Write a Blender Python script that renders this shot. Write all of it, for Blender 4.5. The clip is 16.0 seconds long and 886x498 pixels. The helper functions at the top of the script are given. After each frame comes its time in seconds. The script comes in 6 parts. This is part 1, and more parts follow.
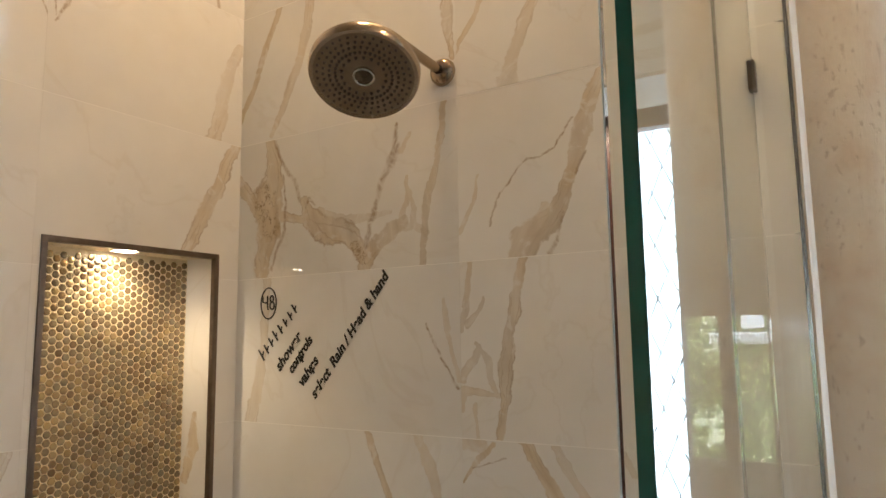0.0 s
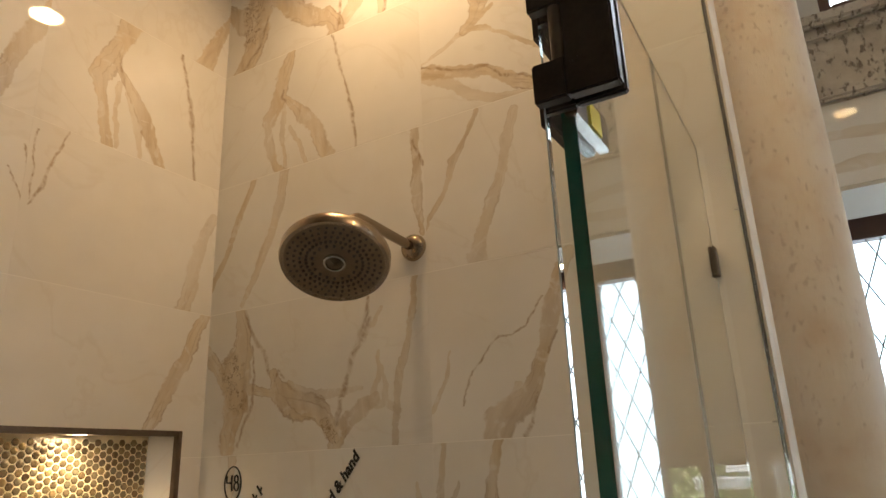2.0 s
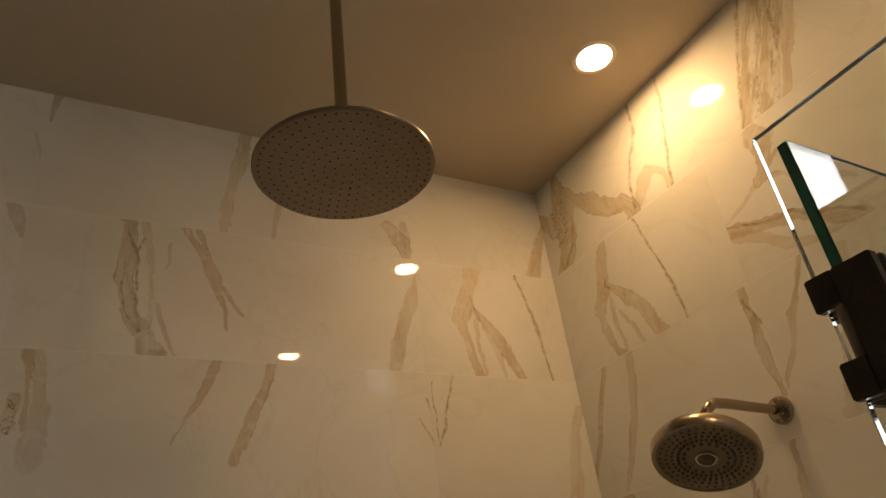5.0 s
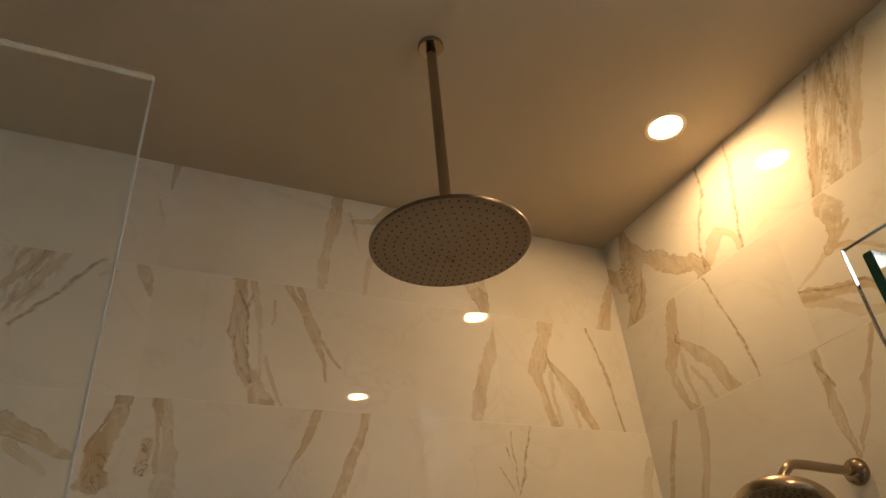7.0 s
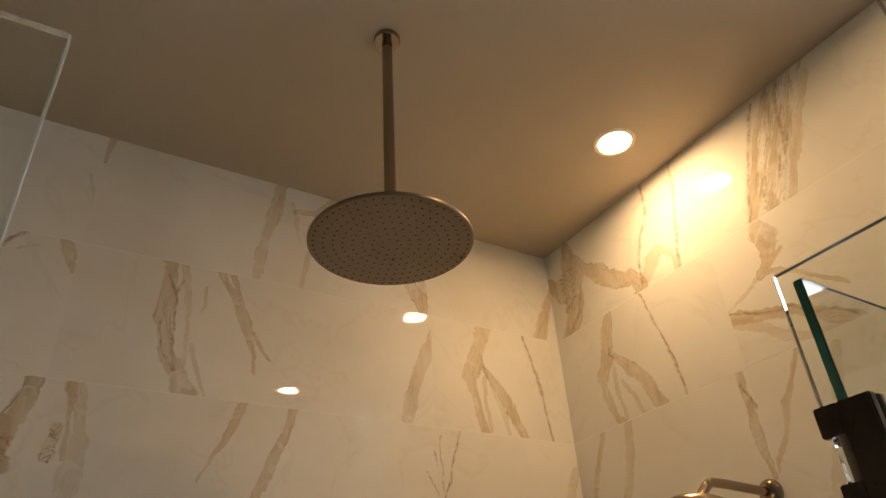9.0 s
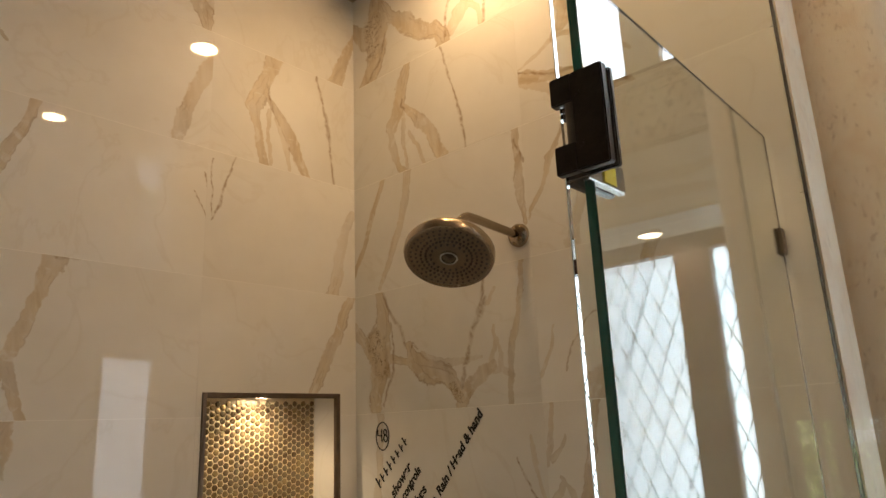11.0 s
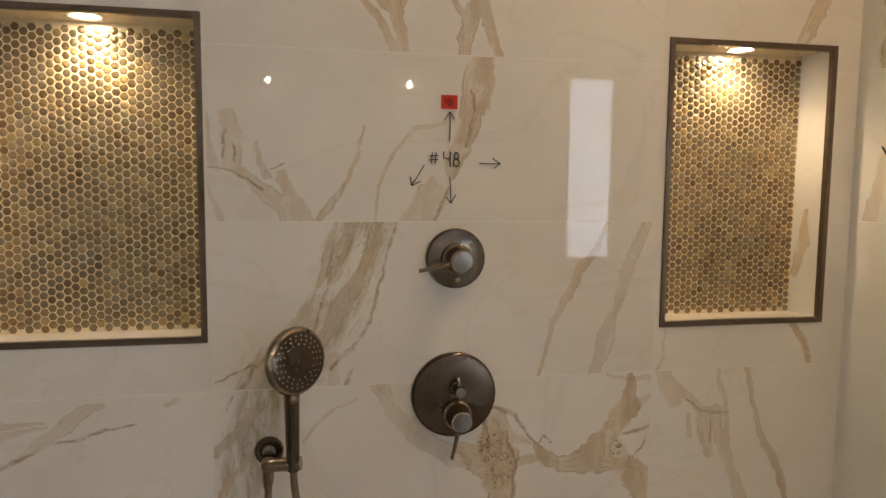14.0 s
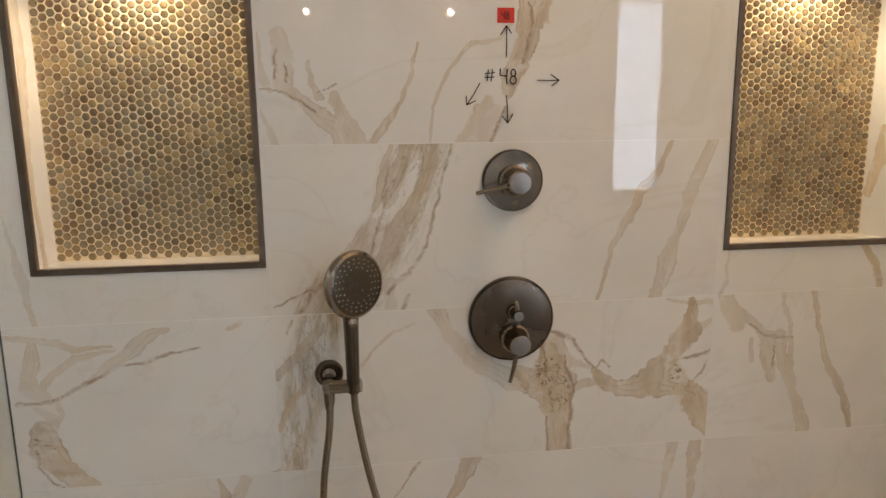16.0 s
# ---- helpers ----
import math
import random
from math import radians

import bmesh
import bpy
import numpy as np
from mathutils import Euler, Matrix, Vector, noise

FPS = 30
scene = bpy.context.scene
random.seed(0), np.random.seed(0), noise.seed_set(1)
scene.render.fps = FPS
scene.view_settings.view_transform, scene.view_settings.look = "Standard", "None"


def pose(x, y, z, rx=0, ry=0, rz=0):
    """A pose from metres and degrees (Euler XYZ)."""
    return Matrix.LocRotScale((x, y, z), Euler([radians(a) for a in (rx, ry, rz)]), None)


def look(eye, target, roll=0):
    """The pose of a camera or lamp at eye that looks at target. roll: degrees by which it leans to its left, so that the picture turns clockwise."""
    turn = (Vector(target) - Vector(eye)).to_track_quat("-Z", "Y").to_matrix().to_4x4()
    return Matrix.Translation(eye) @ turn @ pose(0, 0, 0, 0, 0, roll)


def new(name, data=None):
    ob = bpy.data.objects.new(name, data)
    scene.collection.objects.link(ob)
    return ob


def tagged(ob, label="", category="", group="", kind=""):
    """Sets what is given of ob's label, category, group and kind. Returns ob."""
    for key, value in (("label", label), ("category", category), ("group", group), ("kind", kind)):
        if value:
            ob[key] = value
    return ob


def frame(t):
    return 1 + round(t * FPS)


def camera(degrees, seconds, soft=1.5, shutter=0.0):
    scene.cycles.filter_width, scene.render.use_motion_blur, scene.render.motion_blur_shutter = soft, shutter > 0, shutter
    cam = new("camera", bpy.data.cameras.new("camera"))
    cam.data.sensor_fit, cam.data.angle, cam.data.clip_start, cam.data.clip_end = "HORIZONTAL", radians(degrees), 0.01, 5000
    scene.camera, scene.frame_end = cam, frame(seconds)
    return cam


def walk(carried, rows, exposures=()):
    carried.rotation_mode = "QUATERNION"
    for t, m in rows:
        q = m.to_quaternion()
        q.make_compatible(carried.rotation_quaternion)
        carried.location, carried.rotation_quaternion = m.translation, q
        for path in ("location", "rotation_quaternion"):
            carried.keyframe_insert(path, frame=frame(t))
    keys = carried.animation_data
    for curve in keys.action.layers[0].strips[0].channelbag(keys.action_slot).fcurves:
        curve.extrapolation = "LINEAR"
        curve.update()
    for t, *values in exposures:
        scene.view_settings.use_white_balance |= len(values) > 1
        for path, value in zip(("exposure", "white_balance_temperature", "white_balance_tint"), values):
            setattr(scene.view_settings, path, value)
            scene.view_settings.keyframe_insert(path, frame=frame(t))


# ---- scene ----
cam = camera(65.8, 16.0)
PATH = [
    (0, (-1.226, -1.418, 1.642), (0.448, -0.356, 1.9), -0.8),
    (0.1, (-1.247, -1.429, 1.635), (0.432, -0.383, 1.929), -2.1),
    (0.5, (-1.221, -1.436, 1.687), (0.46, -0.434, 2.096), -1.9),
    (1, (-1.232, -1.442, 1.714), (0.439, -0.472, 2.229), -2.4),
    (1.5, (-1.233, -1.439, 1.741), (0.415, -0.474, 2.334), -2.4),
    (2, (-1.23, -1.432, 1.748), (0.419, -0.48, 2.361), -2.3),
    (2.5, (-1.23, -1.428, 1.75), (0.42, -0.465, 2.341), -1.9),
    (3, (-1.247, -1.431, 1.757), (0.381, -0.427, 2.342), -1.6),
    (3.5, (-1.307, -1.457, 1.799), (0.161, -0.287, 2.488), -3.9),
    (4, (-1.362, -1.49, 1.836), (-0.104, -0.166, 2.652), -5.3),
    (4.5, (-1.391, -1.522, 1.851), (-0.306, -0.1, 2.745), -7.6),
    (5, (-1.38, -1.601, 1.871), (-0.481, -0.113, 2.861), -7.8),
    (5.2, (-1.368, -1.641, 1.874), (-0.539, -0.127, 2.885), -6.5),
    (7.3, (-1.565, -1.695, 1.878), (-0.796, -0.204, 2.966), -5.4),
    (7.5, (-1.57, -1.693, 1.879), (-0.783, -0.213, 2.969), -5.6),
    (8, (-1.571, -1.696, 1.893), (-0.759, -0.247, 3.008), -5.4),
    (8.2, (-1.573, -1.701, 1.9), (-0.752, -0.27, 3.032), -5.4),
    (10.3, (-1.421, -1.64, 1.801), (-0.158, -0.281, 2.548), -2.8),
    (10.4, (-1.425, -1.655, 1.791), (-0.124, -0.313, 2.503), -2.9),
    (10.5, (-1.412, -1.638, 1.788), (-0.074, -0.312, 2.461), -2.9),
    (11, (-1.399, -1.636, 1.748), (0.041, -0.345, 2.256), -2.4),
    (11.5, (-1.389, -1.616, 1.697), (0.045, -0.266, 2.049), -2.2),
    (12, (-1.34, -1.559, 1.665), (-0.143, 0.024, 1.914), -1.1),
    (12.5, (-1.304, -1.509, 1.621), (-0.372, 0.256, 1.745), 0.1),
    (13, (-1.289, -1.5, 1.568), (-0.605, 0.38, 1.576), 0.4),
    (13.5, (-1.299, -1.489, 1.538), (-0.786, 0.441, 1.434), 0.7),
    (14, (-1.325, -1.48, 1.522), (-0.94, 0.473, 1.333), 0.5),
    (14.5, (-1.344, -1.459, 1.506), (-1.023, 0.497, 1.24), -0.1),
    (15, (-1.351, -1.449, 1.496), (-1.056, 0.501, 1.165), -0.4),
    (15.5, (-1.354, -1.445, 1.494), (-1.072, 0.503, 1.142), -0.5),
    (16, (-1.359, -1.448, 1.486), (-1.089, 0.499, 1.118), -0.6),
]
EXPOSURES = [(0.0, 0.57, 6050, 15), (0.5, 0.52, 6050, 15), (1.5, 0.22, 6400, 15), (3.0, -0.35, 7000, 15), (4.0, -0.55, 7400, 15), (5.0, -0.48, 7700, 15), (7.5, -0.12, 7500, 15), (8.2, -0.06, 7300, 15),
             (10.5, -0.04, 6800, 15), (11.5, -0.06, 6750, 15), (13.5, 0.30, 6600, 15), (15.0, 0.86, 6050, 15), (16.0, 0.88, 5950, 15)]
walk(cam, [(t, look(eye, target, roll)) for t, eye, target, roll in PATH], EXPOSURES)

# ---- world, light and exposure ----
world = bpy.data.worlds.new("sky")
scene.world = world
world.use_nodes = True
_sky = world.node_tree.nodes.new("ShaderNodeTexSky")
_sky.sky_type, _sky.sun_disc, _sky.sun_elevation, _sky.sun_rotation = "NISHITA", False, radians(45), radians(120)
_bg = world.node_tree.nodes["Background"]
_bg.inputs["Strength"].default_value = 0.12
world.node_tree.links.new(_sky.outputs[0], _bg.inputs["Color"])
sun = new("sun", bpy.data.lights.new("sun", "SUN"))
sun.data.energy, sun.data.angle, sun.data.color = 2.5, radians(0.5), (1.0, 0.95, 0.88)
sun.matrix_world = look((0, 0, 0), (-0.35, -0.61, -0.71))


def downlight_lamp(name, x, y, z, watts, cone=125, size=0.045, color=(1.0, 0.63, 0.30), blend=0.7):
    lamp = new(name, bpy.data.lights.new(name, "SPOT"))
    lamp.data.energy, lamp.data.spot_size, lamp.data.spot_blend = watts, radians(cone), blend
    lamp.data.shadow_soft_size, lamp.data.color = size, color
    lamp.matrix_world = pose(x, y, z)
    return lamp


def window_lamp(name, eye, target, w, h, watts, color=(0.82, 0.91, 1.0)):
    lamp = new(name, bpy.data.lights.new(name, "AREA"))
    lamp.data.shape, lamp.data.size, lamp.data.size_y = "RECTANGLE", w, h
    lamp.data.energy, lamp.data.color = watts, color
    lamp.matrix_world = look(eye, target)
    return lamp


CEIL, CEIL_OUT = 3.229, 4.20
downlight_lamp("niche_lamp", -0.285, 0.058, 1.842, 2.9, 138, 0.014, (1.0, 0.75, 0.41))
downlight_lamp("niche_lamp", -1.765, 0.058, 1.842, 2.9, 138, 0.014, (1.0, 0.75, 0.41))
window_lamp("window_lamp", (1.345, -2.1, 1.38), (-1.0, -2.1, 1.38), 1.3, 2.0, 13, (0.58, 0.82, 1.0))
window_lamp("south_window_lamp", (0.98, -3.96, 1.65), (0.98, 0.0, 1.65), 0.38, 1.46, 2.5, (0.80, 0.90, 1.0))

# ---- materials ----


def node_material(name):
    m = bpy.data.materials.new(name)
    m.use_nodes = True
    return m, m.node_tree.nodes, m.node_tree.links, m.node_tree.nodes["Principled BSDF"]


def setup(nodes, links, kind, values=None, **inputs):
    n = nodes.new(kind)
    for k, v in (values or {}).items():
        if k == "operation":
            n.operation = v
        elif k == "blend_type":
            n.blend_type = v
        elif k == "data_type":
            n.data_type = v
    for k, v in inputs.items():
        key = int(k[1:]) if k[0] == "i" and k[1:].isdigit() else k.replace("_", " ")
        if hasattr(v, "links"):
            links.new(v, n.inputs[key])
        else:
            n.inputs[key].default_value = v
    return n


def ramp(nodes, links, fac, *stops):
    n = nodes.new("ShaderNodeValToRGB")
    el = n.color_ramp.elements
    while len(el) < len(stops):
        el.new(0.5)
    for e, (p, c) in zip(el, stops):
        e.position = p
        e.color = (*c, 1) if isinstance(c, tuple) else (c, c, c, 1)
    links.new(fac, n.inputs["Fac"])
    return n.outputs["Color"]


def surface(name, dark, light, scale=6.0, rough=(0.4, 0.6), metallic=0.0, bump=0.1, grain=120.0, stretch=(1, 1, 1), coat=0.0):
    """A two-scale mottled surface: clouds and fine grain in colour, gloss and relief."""
    m, nodes, links, bsdf = node_material(name)
    pos = nodes.new("ShaderNodeNewGeometry").outputs["Position"]
    vec = setup(nodes, links, "ShaderNodeVectorMath", {"operation": "MULTIPLY"}, i0=pos, i1=stretch).outputs[0]
    big = setup(nodes, links, "ShaderNodeTexNoise", Vector=vec, Scale=scale, Detail=6.0, Roughness=0.6).outputs["Fac"]
    fine = setup(nodes, links, "ShaderNodeTexNoise", Vector=vec, Scale=grain, Detail=3.0).outputs["Fac"]
    mix = setup(nodes, links, "ShaderNodeMath", {"operation": "MULTIPLY_ADD"}, i0=fine, i1=0.35, i2=big).outputs[0]
    links.new(ramp(nodes, links, mix, (0.4, dark), (0.95, light)), bsdf.inputs["Base Color"])
    r = setup(nodes, links, "ShaderNodeMapRange", Value=big, i1=0.3, i2=0.7, i3=rough[0], i4=rough[1]).outputs[0]
    links.new(r, bsdf.inputs["Roughness"])
    bsdf.inputs["Metallic"].default_value = metallic
    bsdf.inputs["Coat Weight"].default_value = coat
    if bump:
        b = setup(nodes, links, "ShaderNodeBump", Strength=bump, Distance=0.002, Height=fine)
        links.new(b.outputs[0], bsdf.inputs["Normal"])
    return m


def vein_group():
    """Distance from a point to a tapering stroke, in units of its half width."""
    g = bpy.data.node_groups.new("vein_stroke", "ShaderNodeTree")
    for n in ("P", "A", "B"):
        g.interface.new_socket(n, in_out="INPUT", socket_type="NodeSocketVector")
    for n in ("W0", "W1", "Before"):
        g.interface.new_socket(n, in_out="INPUT", socket_type="NodeSocketFloat")
    g.interface.new_socket("U", in_out="OUTPUT", socket_type="NodeSocketFloat")
    nodes, links = g.nodes, g.links
    gi, go = nodes.new("NodeGroupInput").outputs, nodes.new("NodeGroupOutput").inputs

    def vm(op, a, b):
        return setup(nodes, links, "ShaderNodeVectorMath", {"operation": op}, i0=a, i1=b)

    def ma(op, a, b=0.0, c=0.0):
        return setup(nodes, links, "ShaderNodeMath", {"operation": op}, i0=a, i1=b, i2=c).outputs[0]
    pa, ba = vm("SUBTRACT", gi["P"], gi["A"]).outputs[0], vm("SUBTRACT", gi["B"], gi["A"]).outputs[0]
    h = ma("DIVIDE", vm("DOT_PRODUCT", pa, ba).outputs["Value"], vm("DOT_PRODUCT", ba, ba).outputs["Value"])
    h = ma("MINIMUM", ma("MAXIMUM", h, 0.0), 1.0)
    sc = nodes.new("ShaderNodeVectorMath")
    sc.operation = "SCALE"
    links.new(ba, sc.inputs[0]), links.new(h, sc.inputs["Scale"])
    d = vm("DISTANCE", pa, sc.outputs[0]).outputs["Value"]
    w = ma("MULTIPLY_ADD", ma("SUBTRACT", gi["W1"], gi["W0"]), h, gi["W0"])
    links.new(ma("MINIMUM", ma("DIVIDE", d, w), gi["Before"]), go["U"])
    return g


VEIN = vein_group()


def marble_tile(name, veins, axis, seed=0.0, gloss=0.007):
    """Polished porcelain printed as white marble. veins: strokes of (u, z, half width) in metres on the wall."""
    m, nodes, links, bsdf = node_material(name)
    pos = nodes.new("ShaderNodeNewGeometry").outputs["Position"]
    sep = setup(nodes, links, "ShaderNodeSeparateXYZ", Vector=pos).outputs
    u = sep["X"] if axis == "x" else setup(nodes, links, "ShaderNodeMath", {"operation": "ADD"}, i0=sep["X"], i1=sep["Y"]).outputs[0] if axis == "xy" else setup(nodes, links, "ShaderNodeMath", {"operation": "MULTIPLY"}, i0=sep["Y"], i1=-1.0).outputs[0]
    p = setup(nodes, links, "ShaderNodeCombineXYZ", X=u, Y=sep["Z"], Z=0.0).outputs[0]
    ps = setup(nodes, links, "ShaderNodeCombineXYZ", X=u, Y=sep["Z"], Z=seed).outputs[0]

    def noise_at(scale, detail=5.0, rough=0.6, distort=0.0, vec=None):
        return setup(nodes, links, "ShaderNodeTexNoise", Vector=vec or ps, Scale=scale, Detail=detail, Roughness=rough, Distortion=distort)

    def ma(op, a, b=0.0, c=0.0):
        return setup(nodes, links, "ShaderNodeMath", {"operation": op}, i0=a, i1=b, i2=c).outputs[0]
    # ragged outline: the point is pushed about at two scales
    warp = p
    for scale, amount in ((6.0, 0.016), (24.0, 0.016), (85.0, 0.007)):
        off = setup(nodes, links, "ShaderNodeVectorMath", {"operation": "SUBTRACT"}, i0=noise_at(scale, 3.0).outputs["Color"], i1=(0.5, 0.5, 0.5)).outputs[0]
        sc = setup(nodes, links, "ShaderNodeVectorMath", {"operation": "MULTIPLY"}, i0=off, i1=(amount, amount, 0.0)).outputs[0]
        warp = setup(nodes, links, "ShaderNodeVectorMath", {"operation": "ADD"}, i0=warp, i1=sc).outputs[0]
    streams = {"band": 9.0, "hair": 9.0, "pale": 9.0, "knot": 9.0, "streak": 9.0}
    lean = Vector((0.0, 0.0))
    for kind, points in veins:
        for a, b in zip(points, points[1:]):
            n = nodes.new("ShaderNodeGroup")
            n.node_tree = VEIN
            links.new(warp, n.inputs["P"])
            n.inputs["A"].default_value, n.inputs["B"].default_value = (a[0], a[1], 0), (b[0], b[1], 0)
            n.inputs["W0"].default_value, n.inputs["W1"].default_value = a[2], b[2]
            before = streams[kind]
            if isinstance(before, float):
                n.inputs["Before"].default_value = before
            else:
                links.new(before, n.inputs["Before"])
            streams[kind] = n.outputs[0]
            twice = 2 * math.atan2(b[1] - a[1], b[0] - a[0])
            lean += math.hypot(b[0] - a[0], b[1] - a[1]) * (a[2] + b[2]) * Vector((math.cos(twice), math.sin(twice)))
    turn = 0.5 * math.atan2(lean.y, lean.x) if lean.length > 1e-6 else math.pi / 2

    def scaled(value, lo, hi, at_lo, at_hi):
        return setup(nodes, links, "ShaderNodeMapRange", Value=value, i1=lo, i2=hi, i3=at_lo, i4=at_hi).outputs[0]
    # coordinates along and across the veins of this tile
    spin = nodes.new("ShaderNodeVectorRotate")
    spin.rotation_type = "Z_AXIS"
    links.new(ps, spin.inputs["Vector"])
    spin.inputs["Angle"].default_value = -turn
    along = setup(nodes, links, "ShaderNodeVectorMath", {"operation": "MULTIPLY"}, i0=spin.outputs[0], i1=(0.22, 1.0, 1.0)).outputs[0]
    clouds = noise_at(3.0, 4.0).outputs["Fac"]
    streak = noise_at(26.0, 6.0, 0.65, 1.6).outputs["Fac"]
    color = ramp(nodes, links, clouds, (0.3, (0.80, 0.775, 0.735)), (0.75, (0.90, 0.885, 0.86)))

    def blend(color, fac, tone):
        n = nodes.new("ShaderNodeMix")
        n.data_type = "RGBA"
        links.new(fac, n.inputs[0]), links.new(color, n.inputs[6])
        if hasattr(tone, "links"):
            links.new(tone, n.inputs[7])
        else:
            n.inputs[7].default_value = (*tone, 1)
        return n.outputs[2]
    # faint overall cracks and clouds of the print
    crack = ma("ABSOLUTE", ma("SUBTRACT", noise_at(1.7, 5.0, 0.55, 1.2).outputs["Fac"], 0.5))
    color = blend(color, scaled(crack, 0.0, 0.012, 0.16, 0.0), (0.62, 0.55, 0.46))
    grain = noise_at(62.0, 5.0, 0.62, 0.6, along).outputs["Fac"]
    lines = noise_at(40.0, 4.0, 0.6, 1.0, along).outputs["Fac"]
    tint = noise_at(4.0, 2.0).outputs["Fac"]
    mild = noise_at(22.0, 5.0, 0.62, 0.6, along).outputs["Fac"]
    warm = ramp(nodes, links, mild, (0.32, (0.72, 0.61, 0.45)), (0.52, (0.60, 0.47, 0.30)), (0.70, (0.47, 0.33, 0.18)))
    grey = ramp(nodes, links, mild, (0.32, (0.71, 0.64, 0.55)), (0.52, (0.59, 0.51, 0.42)), (0.70, (0.46, 0.39, 0.30)))
    tone = blend(warm, scaled(tint, 0.50, 0.62, 0.0, 0.8), grey)
    swell = scaled(noise_at(8.0, 3.0).outputs["Fac"], 0.30, 0.70, 1.30, 0.58)
    sides = scaled(noise_at(9.0, 3.0, 0.6, 0.5).outputs["Fac"], 0.44, 0.60, 0.0, 1.0)
    vary = scaled(noise_at(14.0, 5.0, 0.6, 0.8, along).outputs["Fac"], 0.34, 0.62, 0.55, 1.0)
    inner = scaled(ma("ABSOLUTE", ma("SUBTRACT", lines, 0.5)), 0.0, 0.020, 1.0, 0.0)
    if not isinstance(streams["streak"], float):
        # a broad field of thin parallel streaks
        field = scaled(ma("MULTIPLY", streams["streak"], swell), 0.55, 1.1, 1.0, 0.0)
        ply = noise_at(34.0, 6.0, 0.62, 0.7, along).outputs["Fac"]
        ply_tone = ramp(nodes, links, grain, (0.35, (0.70, 0.64, 0.52)), (0.65, (0.40, 0.32, 0.20)))
        color = blend(color, ma("MULTIPLY", scaled(ply, 0.44, 0.60, 0.0, 0.85), field), ply_tone)
        color = blend(color, ma("MULTIPLY", ma("MULTIPLY", inner, field), 0.55), (0.27, 0.19, 0.10))
    # paler islands that the veins leave open
    isles = scaled(noise_at(19.0, 4.0, 0.6, 1.2).outputs["Fac"], 0.56, 0.66, 1.0, 0.45)
    for kind, strength in (("pale", 0.50), ("band", 0.80)):
        if not isinstance(streams[kind], float):
            uu = ma("MULTIPLY", streams[kind], swell)
            worn = ma("MULTIPLY_ADD", ma("SUBTRACT", streak, 0.5), 0.8, uu)
            fill = scaled(worn, 0.84, 1.06, 1.0, 0.0)
            color = blend(color, ma("MULTIPLY", ma("MULTIPLY", ma("MULTIPLY", fill, vary), isles), strength), tone)
            rim = scaled(ma("ABSOLUTE", ma("SUBTRACT", worn, 0.92)), 0.015, 0.13, 1.0, 0.0)
            color = blend(color, ma("MULTIPLY", ma("MULTIPLY", rim, sides), strength * 0.66), (0.31, 0.19, 0.095))
            # a darker thread that wanders along inside the vein
            drift = scaled(noise_at(6.0, 3.0, 0.6, 0.0).outputs["Fac"], 0.35, 0.65, 0.0, 0.75)
            thread = scaled(ma("ABSOLUTE", ma("SUBTRACT", uu, drift)), 0.01, 0.09, 1.0, 0.0)
            color = blend(color, ma("MULTIPLY", ma("MULTIPLY", ma("MULTIPLY", thread, fill), sides), strength * 0.45), (0.34, 0.215, 0.11))
    if not isinstance(streams["knot"], float):
        # speckled knots: small curled rings of darker brown
        core = scaled(ma("MULTIPLY_ADD", ma("SUBTRACT", streak, 0.5), 1.1, streams["knot"]), 0.72, 1.02, 1.0, 0.0)
        color = blend(color, ma("MULTIPLY", core, 0.45), tone)
        bend = setup(nodes, links, "ShaderNodeVectorMath", {"operation": "MULTIPLY_ADD"}, i0=noise_at(18.0, 2.0).outputs["Color"], i1=(0.035, 0.035, 0.0), i2=ps).outputs[0]
        cell = setup(nodes, links, "ShaderNodeTexVoronoi", Vector=bend, Scale=75.0, Randomness=1.0).outputs["Distance"]
        rings = scaled(ma("ABSOLUTE", ma("SUBTRACT", cell, 0.30)), 0.03, 0.13, 0.85, 0.0)
        patch = scaled(noise_at(26.0, 3.0).outputs["Fac"], 0.50, 0.60, 0.0, 1.0)
        color = blend(color, ma("MULTIPLY", ma("MULTIPLY", rings, core), patch), (0.20, 0.12, 0.05))
        curl = ma("ABSOLUTE", ma("SUBTRACT", noise_at(22.0, 4.0, 0.6, 1.5).outputs["Fac"], 0.5))
        color = blend(color, ma("MULTIPLY", scaled(curl, 0.004, 0.028, 0.6, 0.0), core), (0.27, 0.165, 0.08))
    if not isinstance(streams["hair"], float):
        hair = scaled(ma("MULTIPLY", streams["hair"], swell), 0.25, 1.0, 0.72, 0.0)
        hair = ma("MULTIPLY", hair, scaled(streak, 0.38, 0.58, 0.22, 1.0))
        color = blend(color, hair, (0.33, 0.215, 0.115))
    links.new(color, bsdf.inputs["Base Color"])
    bsdf.inputs["Roughness"].default_value = 0.4
    bsdf.inputs["Specular IOR Level"].default_value = 0.12
    bsdf.inputs["Coat Weight"].default_value = 0.9
    rough = setup(nodes, links, "ShaderNodeMapRange", Value=noise_at(40.0, 3.0).outputs["Fac"], i1=0.3, i2=0.7, i3=gloss * 0.7, i4=gloss * 1.3).outputs[0]
    links.new(rough, bsdf.inputs["Coat Roughness"])
    wave = setup(nodes, links, "ShaderNodeBump", Strength=0.012, Distance=0.004, Height=noise_at(7.0, 2.0).outputs["Fac"])
    links.new(wave.outputs[0], bsdf.inputs["Coat Normal"])
    return m


